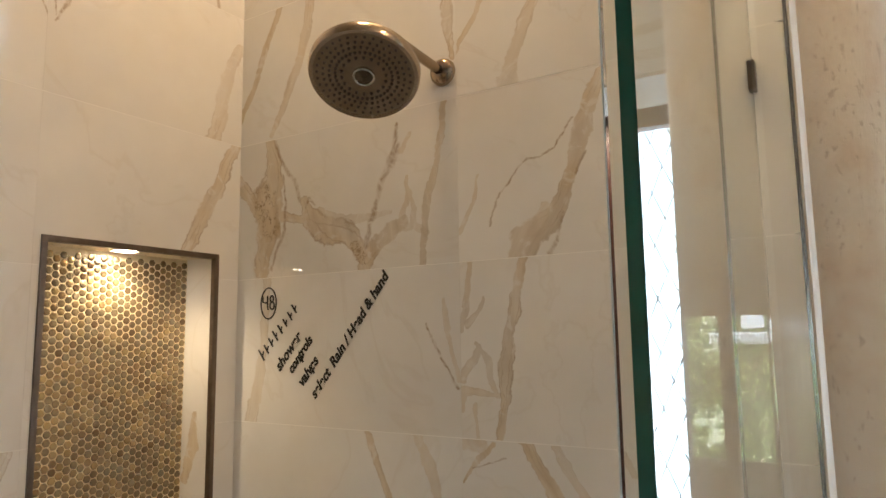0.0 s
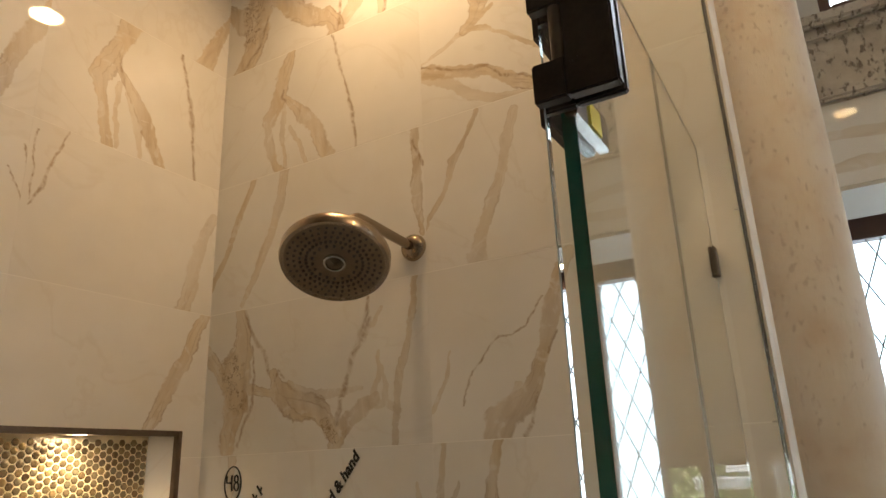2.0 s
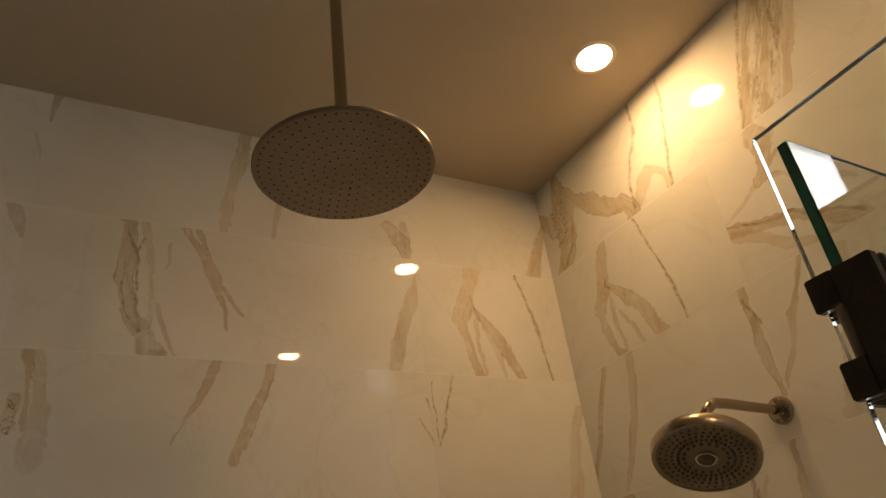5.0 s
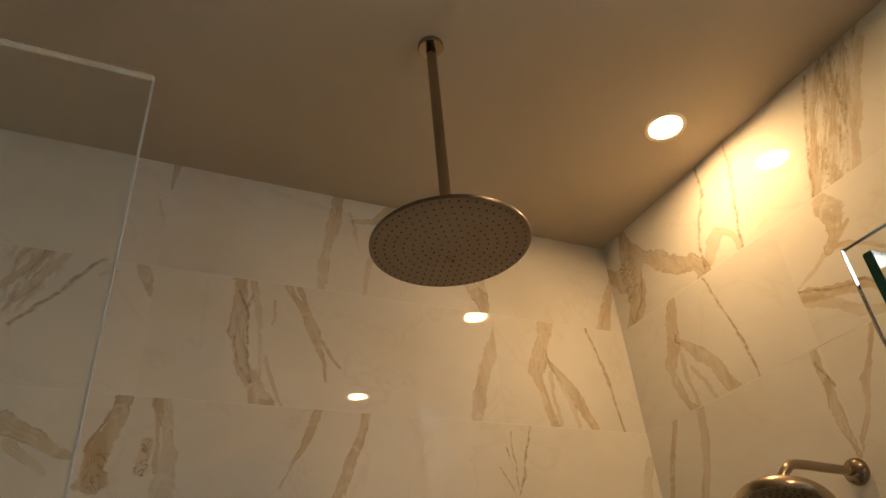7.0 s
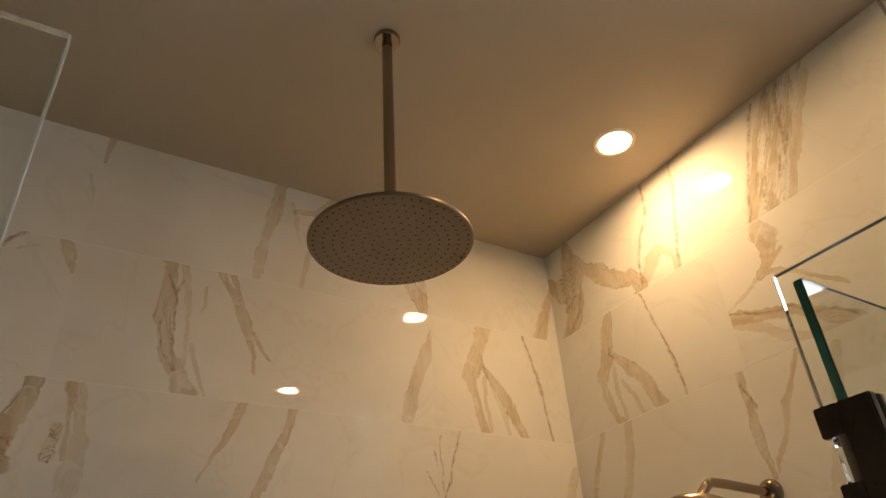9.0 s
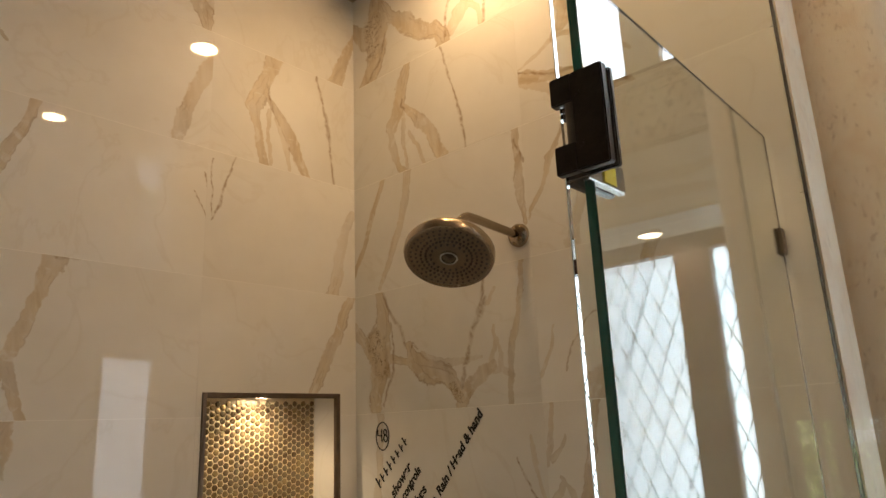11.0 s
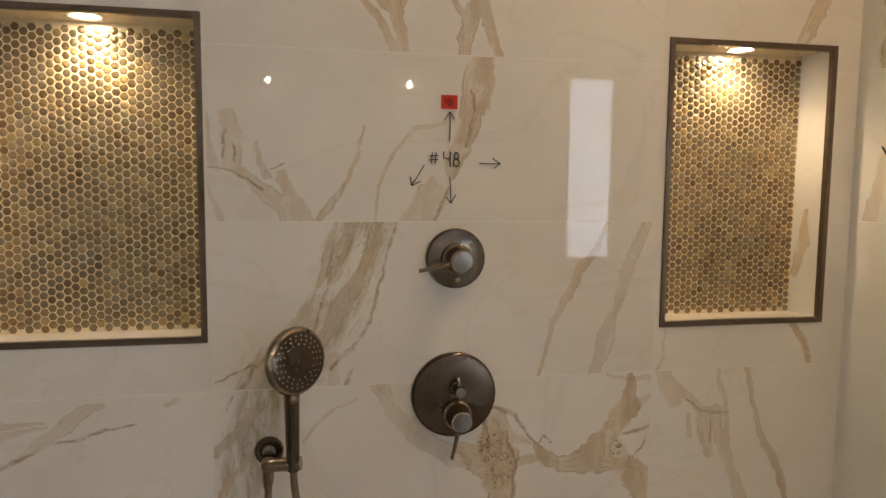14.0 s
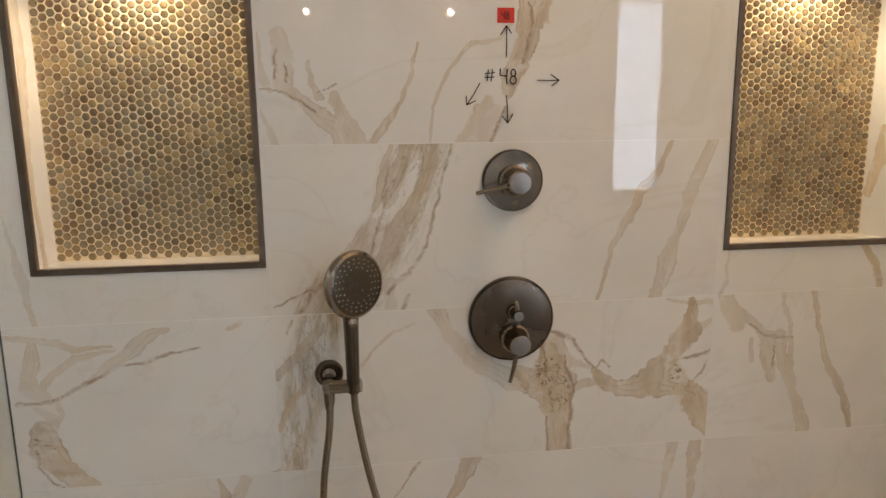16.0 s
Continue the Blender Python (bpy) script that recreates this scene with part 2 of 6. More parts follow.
def plain(name, color, rough=0.5, metallic=0.0, emit=0.0, transmission=0.0):
    m, nodes, links, bsdf = node_material(name)
    bsdf.inputs["Base Color"].default_value = (*color, 1)
    bsdf.inputs["Roughness"].default_value, bsdf.inputs["Metallic"].default_value = rough, metallic
    bsdf.inputs["Transmission Weight"].default_value = transmission
    if emit:
        bsdf.inputs["Emission Color"].default_value, bsdf.inputs["Emission Strength"].default_value = (*color, 1), emit
    return m


GROUT = surface("grout", (0.90, 0.88, 0.84), (0.94, 0.92, 0.89), 30.0, (0.8, 0.9))
CEILING_PAINT = surface("ceiling_paint", (0.54, 0.46, 0.36), (0.60, 0.515, 0.41), 2.0, (0.75, 0.9), bump=0.08, grain=300.0)
WALL_PAINT = surface("wall_paint", (0.62, 0.58, 0.52), (0.70, 0.66, 0.60), 2.0, (0.7, 0.85), bump=0.08, grain=260.0)
WALL_TAUPE = surface("taupe_wall_paint", (0.30, 0.265, 0.22), (0.36, 0.32, 0.27), 2.0, (0.7, 0.85), bump=0.08, grain=260.0)
NICKEL = surface("brushed_nickel", (0.33, 0.27, 0.205), (0.40, 0.33, 0.25), 9.0, (0.09, 0.16), 1.0, 0.03, 400.0)
NICKEL_DARK = surface("dark_brushed_nickel", (0.12, 0.10, 0.08), (0.165, 0.138, 0.11), 9.0, (0.13, 0.22), 1.0, 0.03, 400.0)
NOZZLE_FACE = surface("nozzle_face", (0.22, 0.17, 0.12), (0.33, 0.26, 0.185), 30.0, (0.35, 0.5), 0.8, 0.05, 400.0)
RUBBER = surface("nozzle_rubber", (0.035, 0.03, 0.026), (0.07, 0.06, 0.05), 60.0, (0.5, 0.7), 0.0, 0.05)
HEAD_SHELL = surface("satin_head_nickel", (0.34, 0.28, 0.215), (0.41, 0.34, 0.265), 9.0, (0.20, 0.28), 1.0, 0.03, 400.0)
HEAD_RUBBER = surface("soft_brown_nozzle", (0.075, 0.058, 0.043), (0.13, 0.10, 0.075), 60.0, (0.4, 0.55), 0.0, 0.05)
SATIN = surface("satin_nickel", (0.21, 0.17, 0.14), (0.27, 0.225, 0.185), 9.0, (0.26, 0.34), 1.0, 0.03, 400.0)


def spun_nickel(name, dark, light, rough):
    """Nickel brushed in circles round the axis of a fitting on the long wall."""
    m = surface(name, dark, light, 3.0, rough, 1.0, 0.0, 300.0)
    nodes, links = m.node_tree.nodes, m.node_tree.links
    bsdf = nodes["Principled BSDF"]
    tangent = nodes.new("ShaderNodeTangent")
    tangent.direction_type, tangent.axis = "RADIAL", "Y"
    links.new(tangent.outputs[0], bsdf.inputs["Tangent"])
    bsdf.inputs["Anisotropic"].default_value = 0.75
    return m


SPUN_DARK = spun_nickel("spun_dark_nickel", (0.125, 0.10, 0.08), (0.175, 0.142, 0.115), (0.24, 0.32))
SPUN = spun_nickel("spun_nickel", (0.19, 0.17, 0.15), (0.26, 0.235, 0.21), (0.18, 0.25))
# satin knob ends: mirrored daylight is put into a lighter, cooler base colour
CAP = surface("knob_cap_daylit_nickel", (0.30, 0.29, 0.285), (0.37, 0.36, 0.355), 20.0, (0.30, 0.38), 1.0, 0.02, 300.0)
DOTS = plain("pale_nozzle", (0.36, 0.33, 0.30), 0.4, 0.6)
BRONZE = surface("bronze_hinge", (0.048, 0.034, 0.027), (0.085, 0.062, 0.048), 25.0, (0.32, 0.45), 0.6, 0.03, 300.0)
BRONZE_TRIM = surface("bronze_trim", (0.15, 0.115, 0.09), (0.22, 0.175, 0.14), 40.0, (0.28, 0.42), 0.8, 0.03, 300.0)
STEEL = plain("bright_steel", (0.62, 0.62, 0.60), 0.18, 1.0)
LAMP_GLOW = plain("lamp_glow", (1.0, 0.67, 0.33), 0.4, 0.0, 260.0)
SCONCE_GLOW = plain("sconce_glow", (1.0, 0.80, 0.55), 0.4, 0.0, 90.0)
NICHE_GLOW = plain("niche_lamp_glow", (1.0, 0.80, 0.55), 0.4, 0.0, 50.0)
LAMP_TRIM = plain("lamp_trim", (0.78, 0.72, 0.62), 0.45)
INK = plain("black_marker_ink", (0.012, 0.011, 0.012), 0.5)
RED_PAPER = plain("red_paper", (0.72, 0.045, 0.03), 0.65)
GLASS = plain("clear_glass", (0.97, 1.0, 0.985), 0.0, 0.0, 0.0, 1.0)
GLASS.node_tree.nodes["Principled BSDF"].inputs["IOR"].default_value = 1.5
GLASS_EDGE = plain("green_glass_edge", (0.008, 0.115, 0.085), 0.12)
# pale colour stands in for the light that polished glass edges refract and mirror
GLASS_EDGE_PALE = plain("pale_glass_edge", (0.76, 0.84, 0.86), 0.5, 0.0, 0.0, 0.5)


def travertine(name, dark, middle, light, pits, pit_scale, pit_color, amount, relief):
    m, nodes, links, bsdf = node_material(name)
    pos = nodes.new("ShaderNodeNewGeometry").outputs["Position"]
    tall = setup(nodes, links, "ShaderNodeVectorMath", {"operation": "MULTIPLY"}, i0=pos, i1=(1, 1, 0.55)).outputs[0]
    big = setup(nodes, links, "ShaderNodeTexNoise", Vector=pos, Scale=7.0, Detail=6.0, Roughness=0.65).outputs["Fac"]
    fine = setup(nodes, links, "ShaderNodeTexNoise", Vector=tall, Scale=95.0, Detail=4.0).outputs["Fac"]
    color = ramp(nodes, links, big, (0.28, dark), (0.50, middle), (0.75, light))
    pit = setup(nodes, links, "ShaderNodeTexNoise", Vector=tall, Scale=pit_scale, Detail=2.0, Roughness=0.5).outputs["Fac"]
    zone = setup(nodes, links, "ShaderNodeTexNoise", Vector=pos, Scale=9.0, Detail=2.0).outputs["Fac"]
    deep = setup(nodes, links, "ShaderNodeMath", {"operation": "MULTIPLY_ADD"}, i0=zone, i1=0.25, i2=pit).outputs[0]
    hole = setup(nodes, links, "ShaderNodeMapRange", Value=deep, i1=pits, i2=pits + 0.11, i3=0.0, i4=1.0).outputs[0]
    n = nodes.new("ShaderNodeMix")
    n.data_type = "RGBA"
    soft = setup(nodes, links, "ShaderNodeMath", {"operation": "MULTIPLY"}, i0=hole, i1=amount).outputs[0]
    links.new(soft, n.inputs[0]), links.new(color, n.inputs[6])
    n.inputs[7].default_value = (*pit_color, 1)
    links.new(n.outputs[2], bsdf.inputs["Base Color"])
    bsdf.inputs["Roughness"].default_value = 0.6
    height = setup(nodes, links, "ShaderNodeMath", {"operation": "MULTIPLY_ADD"}, i0=hole, i1=-1.0, i2=fine).outputs[0]
    b = setup(nodes, links, "ShaderNodeBump", Strength=relief, Distance=0.003, Height=height)
    links.new(b.outputs[0], bsdf.inputs["Normal"])
    return m


TRAVERTINE = travertine("travertine", (0.77, 0.61, 0.46), (0.86, 0.76, 0.63), (0.90, 0.83, 0.73), 0.735, 95.0, (0.46, 0.34, 0.24), 0.42, 0.4)
ROUGH_STONE = travertine("rough_carved_stone", (0.44, 0.37, 0.29), (0.60, 0.53, 0.44), (0.74, 0.68, 0.59), 0.67, 64.0, (0.10, 0.065, 0.045), 0.7, 1.0)
WOOD_RED = surface("dark_red_wood", (0.06, 0.022, 0.014), (0.12, 0.045, 0.028), 4.0, (0.35, 0.5), 0.0, 0.1, 60.0, (8, 8, 0.6))
WOOD_BROWN = surface("brown_wood", (0.14, 0.075, 0.045), (0.24, 0.14, 0.085), 4.0, (0.4, 0.55), 0.0, 0.1, 60.0, (8, 8, 0.6))
FLOOR_STONE = surface("floor_stone", (0.26, 0.235, 0.20), (0.38, 0.35, 0.31), 5.0, (0.3, 0.5))
WHITE_TRIM = surface("white_trim", (0.74, 0.73, 0.71), (0.82, 0.81, 0.79), 5.0, (0.4, 0.5))
LEAD = plain("lead_came", (0.16, 0.17, 0.18), 0.5, 0.2)

# ---- helpers for shapes ----


def part(name, bm, material, parent=None, label="", smooth=False):
    """Links a bmesh as one mesh object, under a thing or a part if one is given."""
    me = bpy.data.meshes.new(name)
    bm.normal_update()
    bm.to_mesh(me)
    bm.free()
    for mat in (material if isinstance(material, (list, tuple)) else [material]):
        me.materials.append(mat)
    if smooth:
        for f in me.polygons:
            f.use_smooth = True
        me.set_sharp_from_angle(angle=radians(35))
    ob = new(name, me)
    if parent:
        ob.parent = parent
    if label:
        tagged(ob, label)
    return ob


def add_box(bm, lo, hi, bevel=0.0, segments=2, index=0):
    made = bmesh.ops.create_cube(bm, size=1.0)["verts"]
    c = [(a + b) / 2 for a, b in zip(lo, hi)]
    for v in made:
        v.co = Vector([c[i] + v.co[i] * (hi[i] - lo[i]) for i in range(3)])
    faces = {f for v in made for f in v.link_faces}
    for f in faces:
        f.material_index = index
    if bevel:
        bmesh.ops.bevel(bm, geom=list({e for v in made for e in v.link_edges}), offset=bevel, segments=segments, affect="EDGES", clamp_overlap=True)
    return bm


def box(lo, hi, bevel=0.0, segments=2):
    return add_box(bmesh.new(), lo, hi, bevel, segments)


def lathe(bm, profile, steps=48, m=Matrix(), closed_ends=True, index=0):
    """Turns a profile of (radius, height) round the z axis, then lays it by m."""
    rings = []
    for r, h in profile:
        if r < 1e-6:
            rings.append([bm.verts.new(m @ Vector((0, 0, h)))])
        else:
            rings.append([bm.verts.new(m @ Vector((r * math.cos(2 * math.pi * k / steps), r * math.sin(2 * math.pi * k / steps), h))) for k in range(steps)])
    for a, b in zip(rings, rings[1:]):
        for k in range(steps):
            q = [a[k % len(a)], a[(k + 1) % len(a)], b[(k + 1) % len(b)], b[k % len(b)]]
            q = list(dict.fromkeys(q))
            if len(q) > 2:
                bm.faces.new(q).material_index = index
    return bm


def tube(bm, points, radius, sides=16, caps=True):
    """A round pipe along a smooth line of points."""
    pts = [Vector(p) for p in points]
    rings = []
    side = None
    for i, p in enumerate(pts):
        d = (pts[min(i + 1, len(pts) - 1)] - pts[max(i - 1, 0)]).normalized()
        side = (side - d * side.dot(d)).normalized() if side else d.orthogonal().normalized()
        up = d.cross(side)
        r = radius[i] if isinstance(radius, (list, tuple)) else radius
        rings.append([bm.verts.new(p + r * (math.cos(2 * math.pi * k / sides) * side + math.sin(2 * math.pi * k / sides) * up)) for k in range(sides)])
    for a, b in zip(rings, rings[1:]):
        for k in range(sides):
            bm.faces.new((a[k], a[(k + 1) % sides], b[(k + 1) % sides], b[k]))
    if caps:
        bm.faces.new(rings[0][::-1]), bm.faces.new(rings[-1])
    return bm


def spline(points, steps=10):
    """A smooth line through the points."""
    pts = [Vector(p) for p in points]
    pts = [2 * pts[0] - pts[1], *pts, 2 * pts[-1] - pts[-2]]
    out = []
    for a, b, c, d in zip(pts, pts[1:], pts[2:], pts[3:]):
        for k in range(steps):
            t = k / steps
            out.append(0.5 * (2 * b + (c - a) * t + (2 * a - 5 * b + 4 * c - d) * t * t + (3 * b - a - 3 * c + d) * t ** 3))
    return out + [pts[-2]]


def thing(name, label, category, group="", kind=""):
    return tagged(new(name), label, category, group, kind)

# ---- the shower: walls, floor and ceiling ----
# The corner of the two tiled walls is the origin; the long wall runs along x, the short one along y.
ROW = 0.36
LEFT_WALL, GLASS_Y, WALL_END = -2.066, -1.274, -1.325
WEST = -3.40
COLS_A = [WEST, -2.535, -1.528, -0.521, 0.0]
COLS_B = [0.0, 0.680, -WALL_END]
NICHE_DEPTH = 0.115
NICHES = [(-1.996, -1.534, 1.186, 1.862), (-0.506, -0.064, 1.186, 1.862)]


def minus(rect, holes):
    """The rectangle (u0, u1, z0, z1) with the holes cut out, as smaller rectangles."""
    rects = [rect]
    for h in holes:
        out = []
        for u0, u1, z0, z1 in rects:
            if h[0] >= u1 or h[1] <= u0 or h[2] >= z1 or h[3] <= z0:
                out.append((u0, u1, z0, z1))
                continue
            lo, hi = max(z0, h[2]), min(z1, h[3])
            out += [(u0, u1, z0, lo)] * (lo > z0) + [(u0, u1, hi, z1)] * (hi < z1)
            out += [(u0, h[0], lo, hi)] * (h[0] > u0) + [(h[1], u1, lo, hi)] * (h[1] < u1)
        rects = out
    return rects


def panel(bm, wall, rect, front, back):
    u0, u1, z0, z1 = rect
    if wall == "a":
        return add_box(bm, (u0, front, z0), (u1, back, z1))
    return add_box(bm, (front, -u1, z0), (back, -u0, z1))


bm = bmesh.new()
for r in minus((WEST - 0.15, 0.035, 0.0, CEIL_OUT), NICHES):
    panel(bm, "a", r, 0.0004, 0.30)
wall_north = tagged(part("wall_north", bm, GROUT), "shower wall clad in polished white marble-look tiles", "wall", kind="structure")
bm = bmesh.new()
panel(bm, "b", (-0.003, -WALL_END - 0.012, 0.0, CEIL_OUT), 0.0004, 0.15)
wall_east = tagged(part("wall_east", bm, GROUT), "short shower wall clad in polished marble-look tiles", "wall", kind="structure")
GARDEN_OPEN = (-1.19, -0.67, 1.10, 1.74)
bm = bmesh.new()
for y0, y1, z0, z1 in minus((-4.1, 0.30, 0.0, CEIL_OUT), [GARDEN_OPEN]):
    add_box(bm, (WEST - 0.15, y0, z0), (WEST, y1, z1))
tagged(part("wall_west", bm, WALL_TAUPE), "plain painted wall with a small garden window", "wall", kind="structure")
tagged(part("floor", box((WEST - 0.15, -4.1, -0.12), (6.0, 0.3, 0.0)), FLOOR_STONE), "pale stone floor", "floor", kind="structure")
tagged(part("ceiling", box((WEST, WALL_END - 0.013, CEIL), (0.0, 0.0012, CEIL_OUT + 0.1)), CEILING_PAINT), "beige painted shower ceiling", "ceiling", kind="structure")
tagged(part("ceiling_bay", box((WEST, -1.74, CEIL), (0.10, WALL_END - 0.013, CEIL_OUT + 0.1)), CEILING_PAINT), "beige painted ceiling bay in front of the shower", "ceiling", kind="structure")
tagged(part("ceiling_bath", box((WEST - 0.15, -4.1, CEIL_OUT), (0.85, -1.74, CEIL_OUT + 0.1)), CEILING_PAINT), "beige painted bathroom ceiling", "ceiling", kind="structure")
tagged(part("trim", box((-0.004, WALL_END - 0.002, 0), (0.002, WALL_END + 0.004, CEIL), 0.0012), STEEL), "bright metal edge strip on the tiled wall's end", "trim", kind="structure")

# the end of the tiled wall and the travertine column beside the shower
tagged(part("wall_return", box((0.002, WALL_END - 0.006, 0), (0.15, WALL_END - 0.0025, CEIL_OUT)), TRAVERTINE), "narrow travertine return of the shower wall", "wall", kind="structure")
bm = bmesh.new()
lathe(bm, [(0.135, 0.0), (0.135, 0.06), (0.118, 0.08), (0.111, 0.10), (0.110, 1.2), (0.108, CEIL_OUT)], 72, pose(0.40, -1.38, 0))
tagged(part("column", bm, TRAVERTINE, None, "", True), "round pale pitted travertine column beside the shower", "column", kind="structure")

# ---- the window wall beyond the column, mirrored in the glass ----
FASCIA_Z, SILL_Z, LINTEL_Z, WX = 2.45, 2.70, 3.00, 1.25
tagged(part("wall_lintel", box((0.85, -4.1, SILL_Z), (1.15, -1.2, LINTEL_Z), 0.01), ROUGH_STONE), "rough carved stone lintel over the window recess", "wall", kind="structure")
for k, (z0, z1, out) in enumerate(((2.945, 2.985, 0.03), (2.90, 2.92, 0.016), (2.705, 2.735, 0.02))):
    tagged(part("trim_lintel", box((0.85 - out, -4.1, z0), (0.852, -1.2, z1), 0.008, 3), ROUGH_STONE), "weathered moulding of the stone lintel", "trim", kind="structure")
FASCIA_TILE = marble_tile("fascia_marble", [("pale", [(1.35, 2.62, 0.012), (1.75, 2.58, 0.02), (2.3, 2.64, 0.015)]), ("pale", [(1.4, 2.50, 0.015), (2.0, 2.53, 0.02), (2.8, 2.50, 0.015)])], "y", 8.0)
tagged(part("wall_fascia", box((0.855, -4.1, FASCIA_Z), (1.15, -1.2, SILL_Z - 0.001)), FASCIA_TILE), "polished marble fascia under the stone lintel", "wall", kind="structure")
tagged(part("ceiling_recess", box((1.15, -4.1, FASCIA_Z + 0.03), (WX + 0.2, -1.2, FASCIA_Z + 0.1)), WALL_PAINT), "white soffit of the window recess", "ceiling", kind="structure")
tagged(part("ceiling_soffit", box((0.857, -4.1, FASCIA_Z - 0.012), (1.149, -1.251, FASCIA_Z - 0.001)), WALL_PAINT), "painted soffit under the marble fascia", "ceiling", kind="structure")
bm = bmesh.new()
for u0, u1, z0, z1 in minus((WEST - 0.15, 1.6, 0.0, CEIL_OUT), [(0.785, 1.165, 0.92, 2.39), (0.94, 1.17, 3.72, 4.13)]):
    add_box(bm, (u0, -3.95, z0), (u1, -3.9, z1))
tagged(part("wall_south", bm, WALL_PAINT), "painted wall round a tall narrow window and a small high one", "wall", kind="structure")
tagged(part("wall_recess_north", box((0.15, -1.25, 0), (1.6, -1.2, CEIL_OUT)), TRAVERTINE), "travertine wall beside the window recess", "wall", kind="structure")
tagged(part("ceiling_high", box((0.10, -1.74, CEIL_OUT), (0.85, -1.2, CEIL_OUT + 0.1)), CEILING_PAINT), "painted ceiling over the column", "ceiling", kind="structure")
tagged(part("ceiling_east", box((0.85, -4.1, CEIL_OUT), (1.6, -1.2, CEIL_OUT + 0.1)), CEILING_PAINT), "painted ceiling by the clerestory", "ceiling", kind="structure")
bm = bmesh.new()
for u0, u1, z0, z1 in minus((-4.1, -1.2, 0.0, 2.56), [(-2.80, -1.40, 0.35, 2.49)]):
    add_box(bm, (WX, u0, z0), (WX + 0.16, u1, z1))
tagged(part("wall_east_window", bm, WALL_PAINT), "white wall round the leaded window", "wall", kind="structure")


def framed_window(name, label, x, y0, y1, z0, z1, wood, width, mullions=(), rails=(), lattice=0.0, depth=0.06, bars=None):
    """A wooden window in the plane x: frame, bars, panes and, if lattice is given, lead cames at that spacing."""
    win = thing(name, label, "window", kind="structure")
    bm = bmesh.new()
    for lo, hi in (((x, y0, z0), (x + depth, y0 + width, z1)), ((x, y1 - width, z0), (x + depth, y1, z1)),
                   ((x, y0 + width, z0), (x + depth, y1 - width, z0 + width)), ((x, y0 + width, z1 - width), (x + depth, y1 - width, z1))):
        add_box(bm, lo, hi, 0.004)
    part("window_frame", bm, wood, win)
    edges = [y0 + width, *[v for m in mullions for v in m], y1 - width]
    for a, b in mullions:
        part("mullion", box((x + 0.002, a, z0 + width), (x + depth - 0.002, b, z1 - width), 0.004), bars or wood, win)
    for a, b in zip(edges[::2], edges[1::2]):
        pane = part("pane", box((x + 0.028, a, z0 + width), (x + 0.034, b, z1 - width)), GLASS, win)
        pane.visible_shadow = False
        for r in rails:
            part("glazing_bar", box((x + 0.01, a, r - 0.012), (x + 0.05, b, r + 0.012), 0.003), wood, win)
        if lattice:
            bm = bmesh.new()
            w, h, lo = b - a, z1 - z0 - 2 * width, z0 + width
            slope = 2.35
            k = -int(w * slope / lattice) - 1
            while k * lattice < h + w * slope:
                for sgn in (1, -1):
                    # one came: z = lo + k * lattice + sgn * slope * (y - start)
                    start = a if sgn > 0 else b
                    p = []
                    for d in (0.0, w):
                        zz = lo + k * lattice + slope * d
                        p.append((start + sgn * d, zz))
                    (ya, za), (yb, zb) = p
                    if zb <= lo or za >= lo + h:
                        continue
                    ta, tb = max(0.0, (lo - za) / (zb - za)), min(1.0, (lo + h - za) / (zb - za))
                    if tb - ta < 0.01:
                        continue
                    q = [(x + 0.025, ya + (yb - ya) * t, za + (zb - za) * t) for t in (ta, tb)]
                    tube(bm, q, 0.0027, 6)
                k += 1
            part("lead_came", bm, LEAD, win)
    return win


framed_window("window_1", "tall leaded window with diamond panes in a dark red wooden frame", WX - 0.03, -2.80, -1.40, 0.35, 2.49, WOOD_RED, 0.10, [(-1.957, -1.815)], (), 0.19)
framed_window("window_2", "small garden window with wooden bars", WEST - 0.10, GARDEN_OPEN[0], GARDEN_OPEN[1], GARDEN_OPEN[2], GARDEN_OPEN[3], WOOD_BROWN, 0.02, [(-1.09, -1.02), (-0.88, -0.83)])
framed_window("window_3", "clerestory window in a dark red frame above the stone lintel", 0.88, -3.89, -1.56, LINTEL_Z, CEIL_OUT, WOOD_RED, 0.03, [(-3.18, -2.5), (-1.92, -1.78)], bars=WHITE_TRIM)
tagged(part("wall_clerestory_end", box((0.88, -1.56, LINTEL_Z), (0.96, -1.36, CEIL_OUT)), WALL_PAINT), "painted wall beside the clerestory", "wall", kind="structure")


def glow(name, low, high, scale, strength, stretch=(1, 1, 1)):
    m, nodes, links, bsdf = node_material(name)
    pos = nodes.new("ShaderNodeNewGeometry").outputs["Position"]
    vec = setup(nodes, links, "ShaderNodeVectorMath", {"operation": "MULTIPLY"}, i0=pos, i1=stretch).outputs[0]
    n = setup(nodes, links, "ShaderNodeTexNoise", Vector=vec, Scale=scale, Detail=5.0, Roughness=0.7).outputs["Fac"]
    c = ramp(nodes, links, n, (0.47, low), (0.60, high))
    links.new(c, bsdf.inputs["Emission Color"])
    bsdf.inputs["Base Color"].default_value = (0, 0, 0, 1)
    bsdf.inputs["Specular IOR Level"].default_value = 0.0
    bsdf.inputs["Emission Strength"].default_value = strength
    return m


DAY = glow("bright_day", (0.74, 0.88, 1.0), (0.88, 0.95, 1.0), 0.6, 3.2)
DAY_DIM = glow("dim_day", (0.80, 0.90, 1.0), (0.90, 0.95, 1.0), 0.6, 3.2)


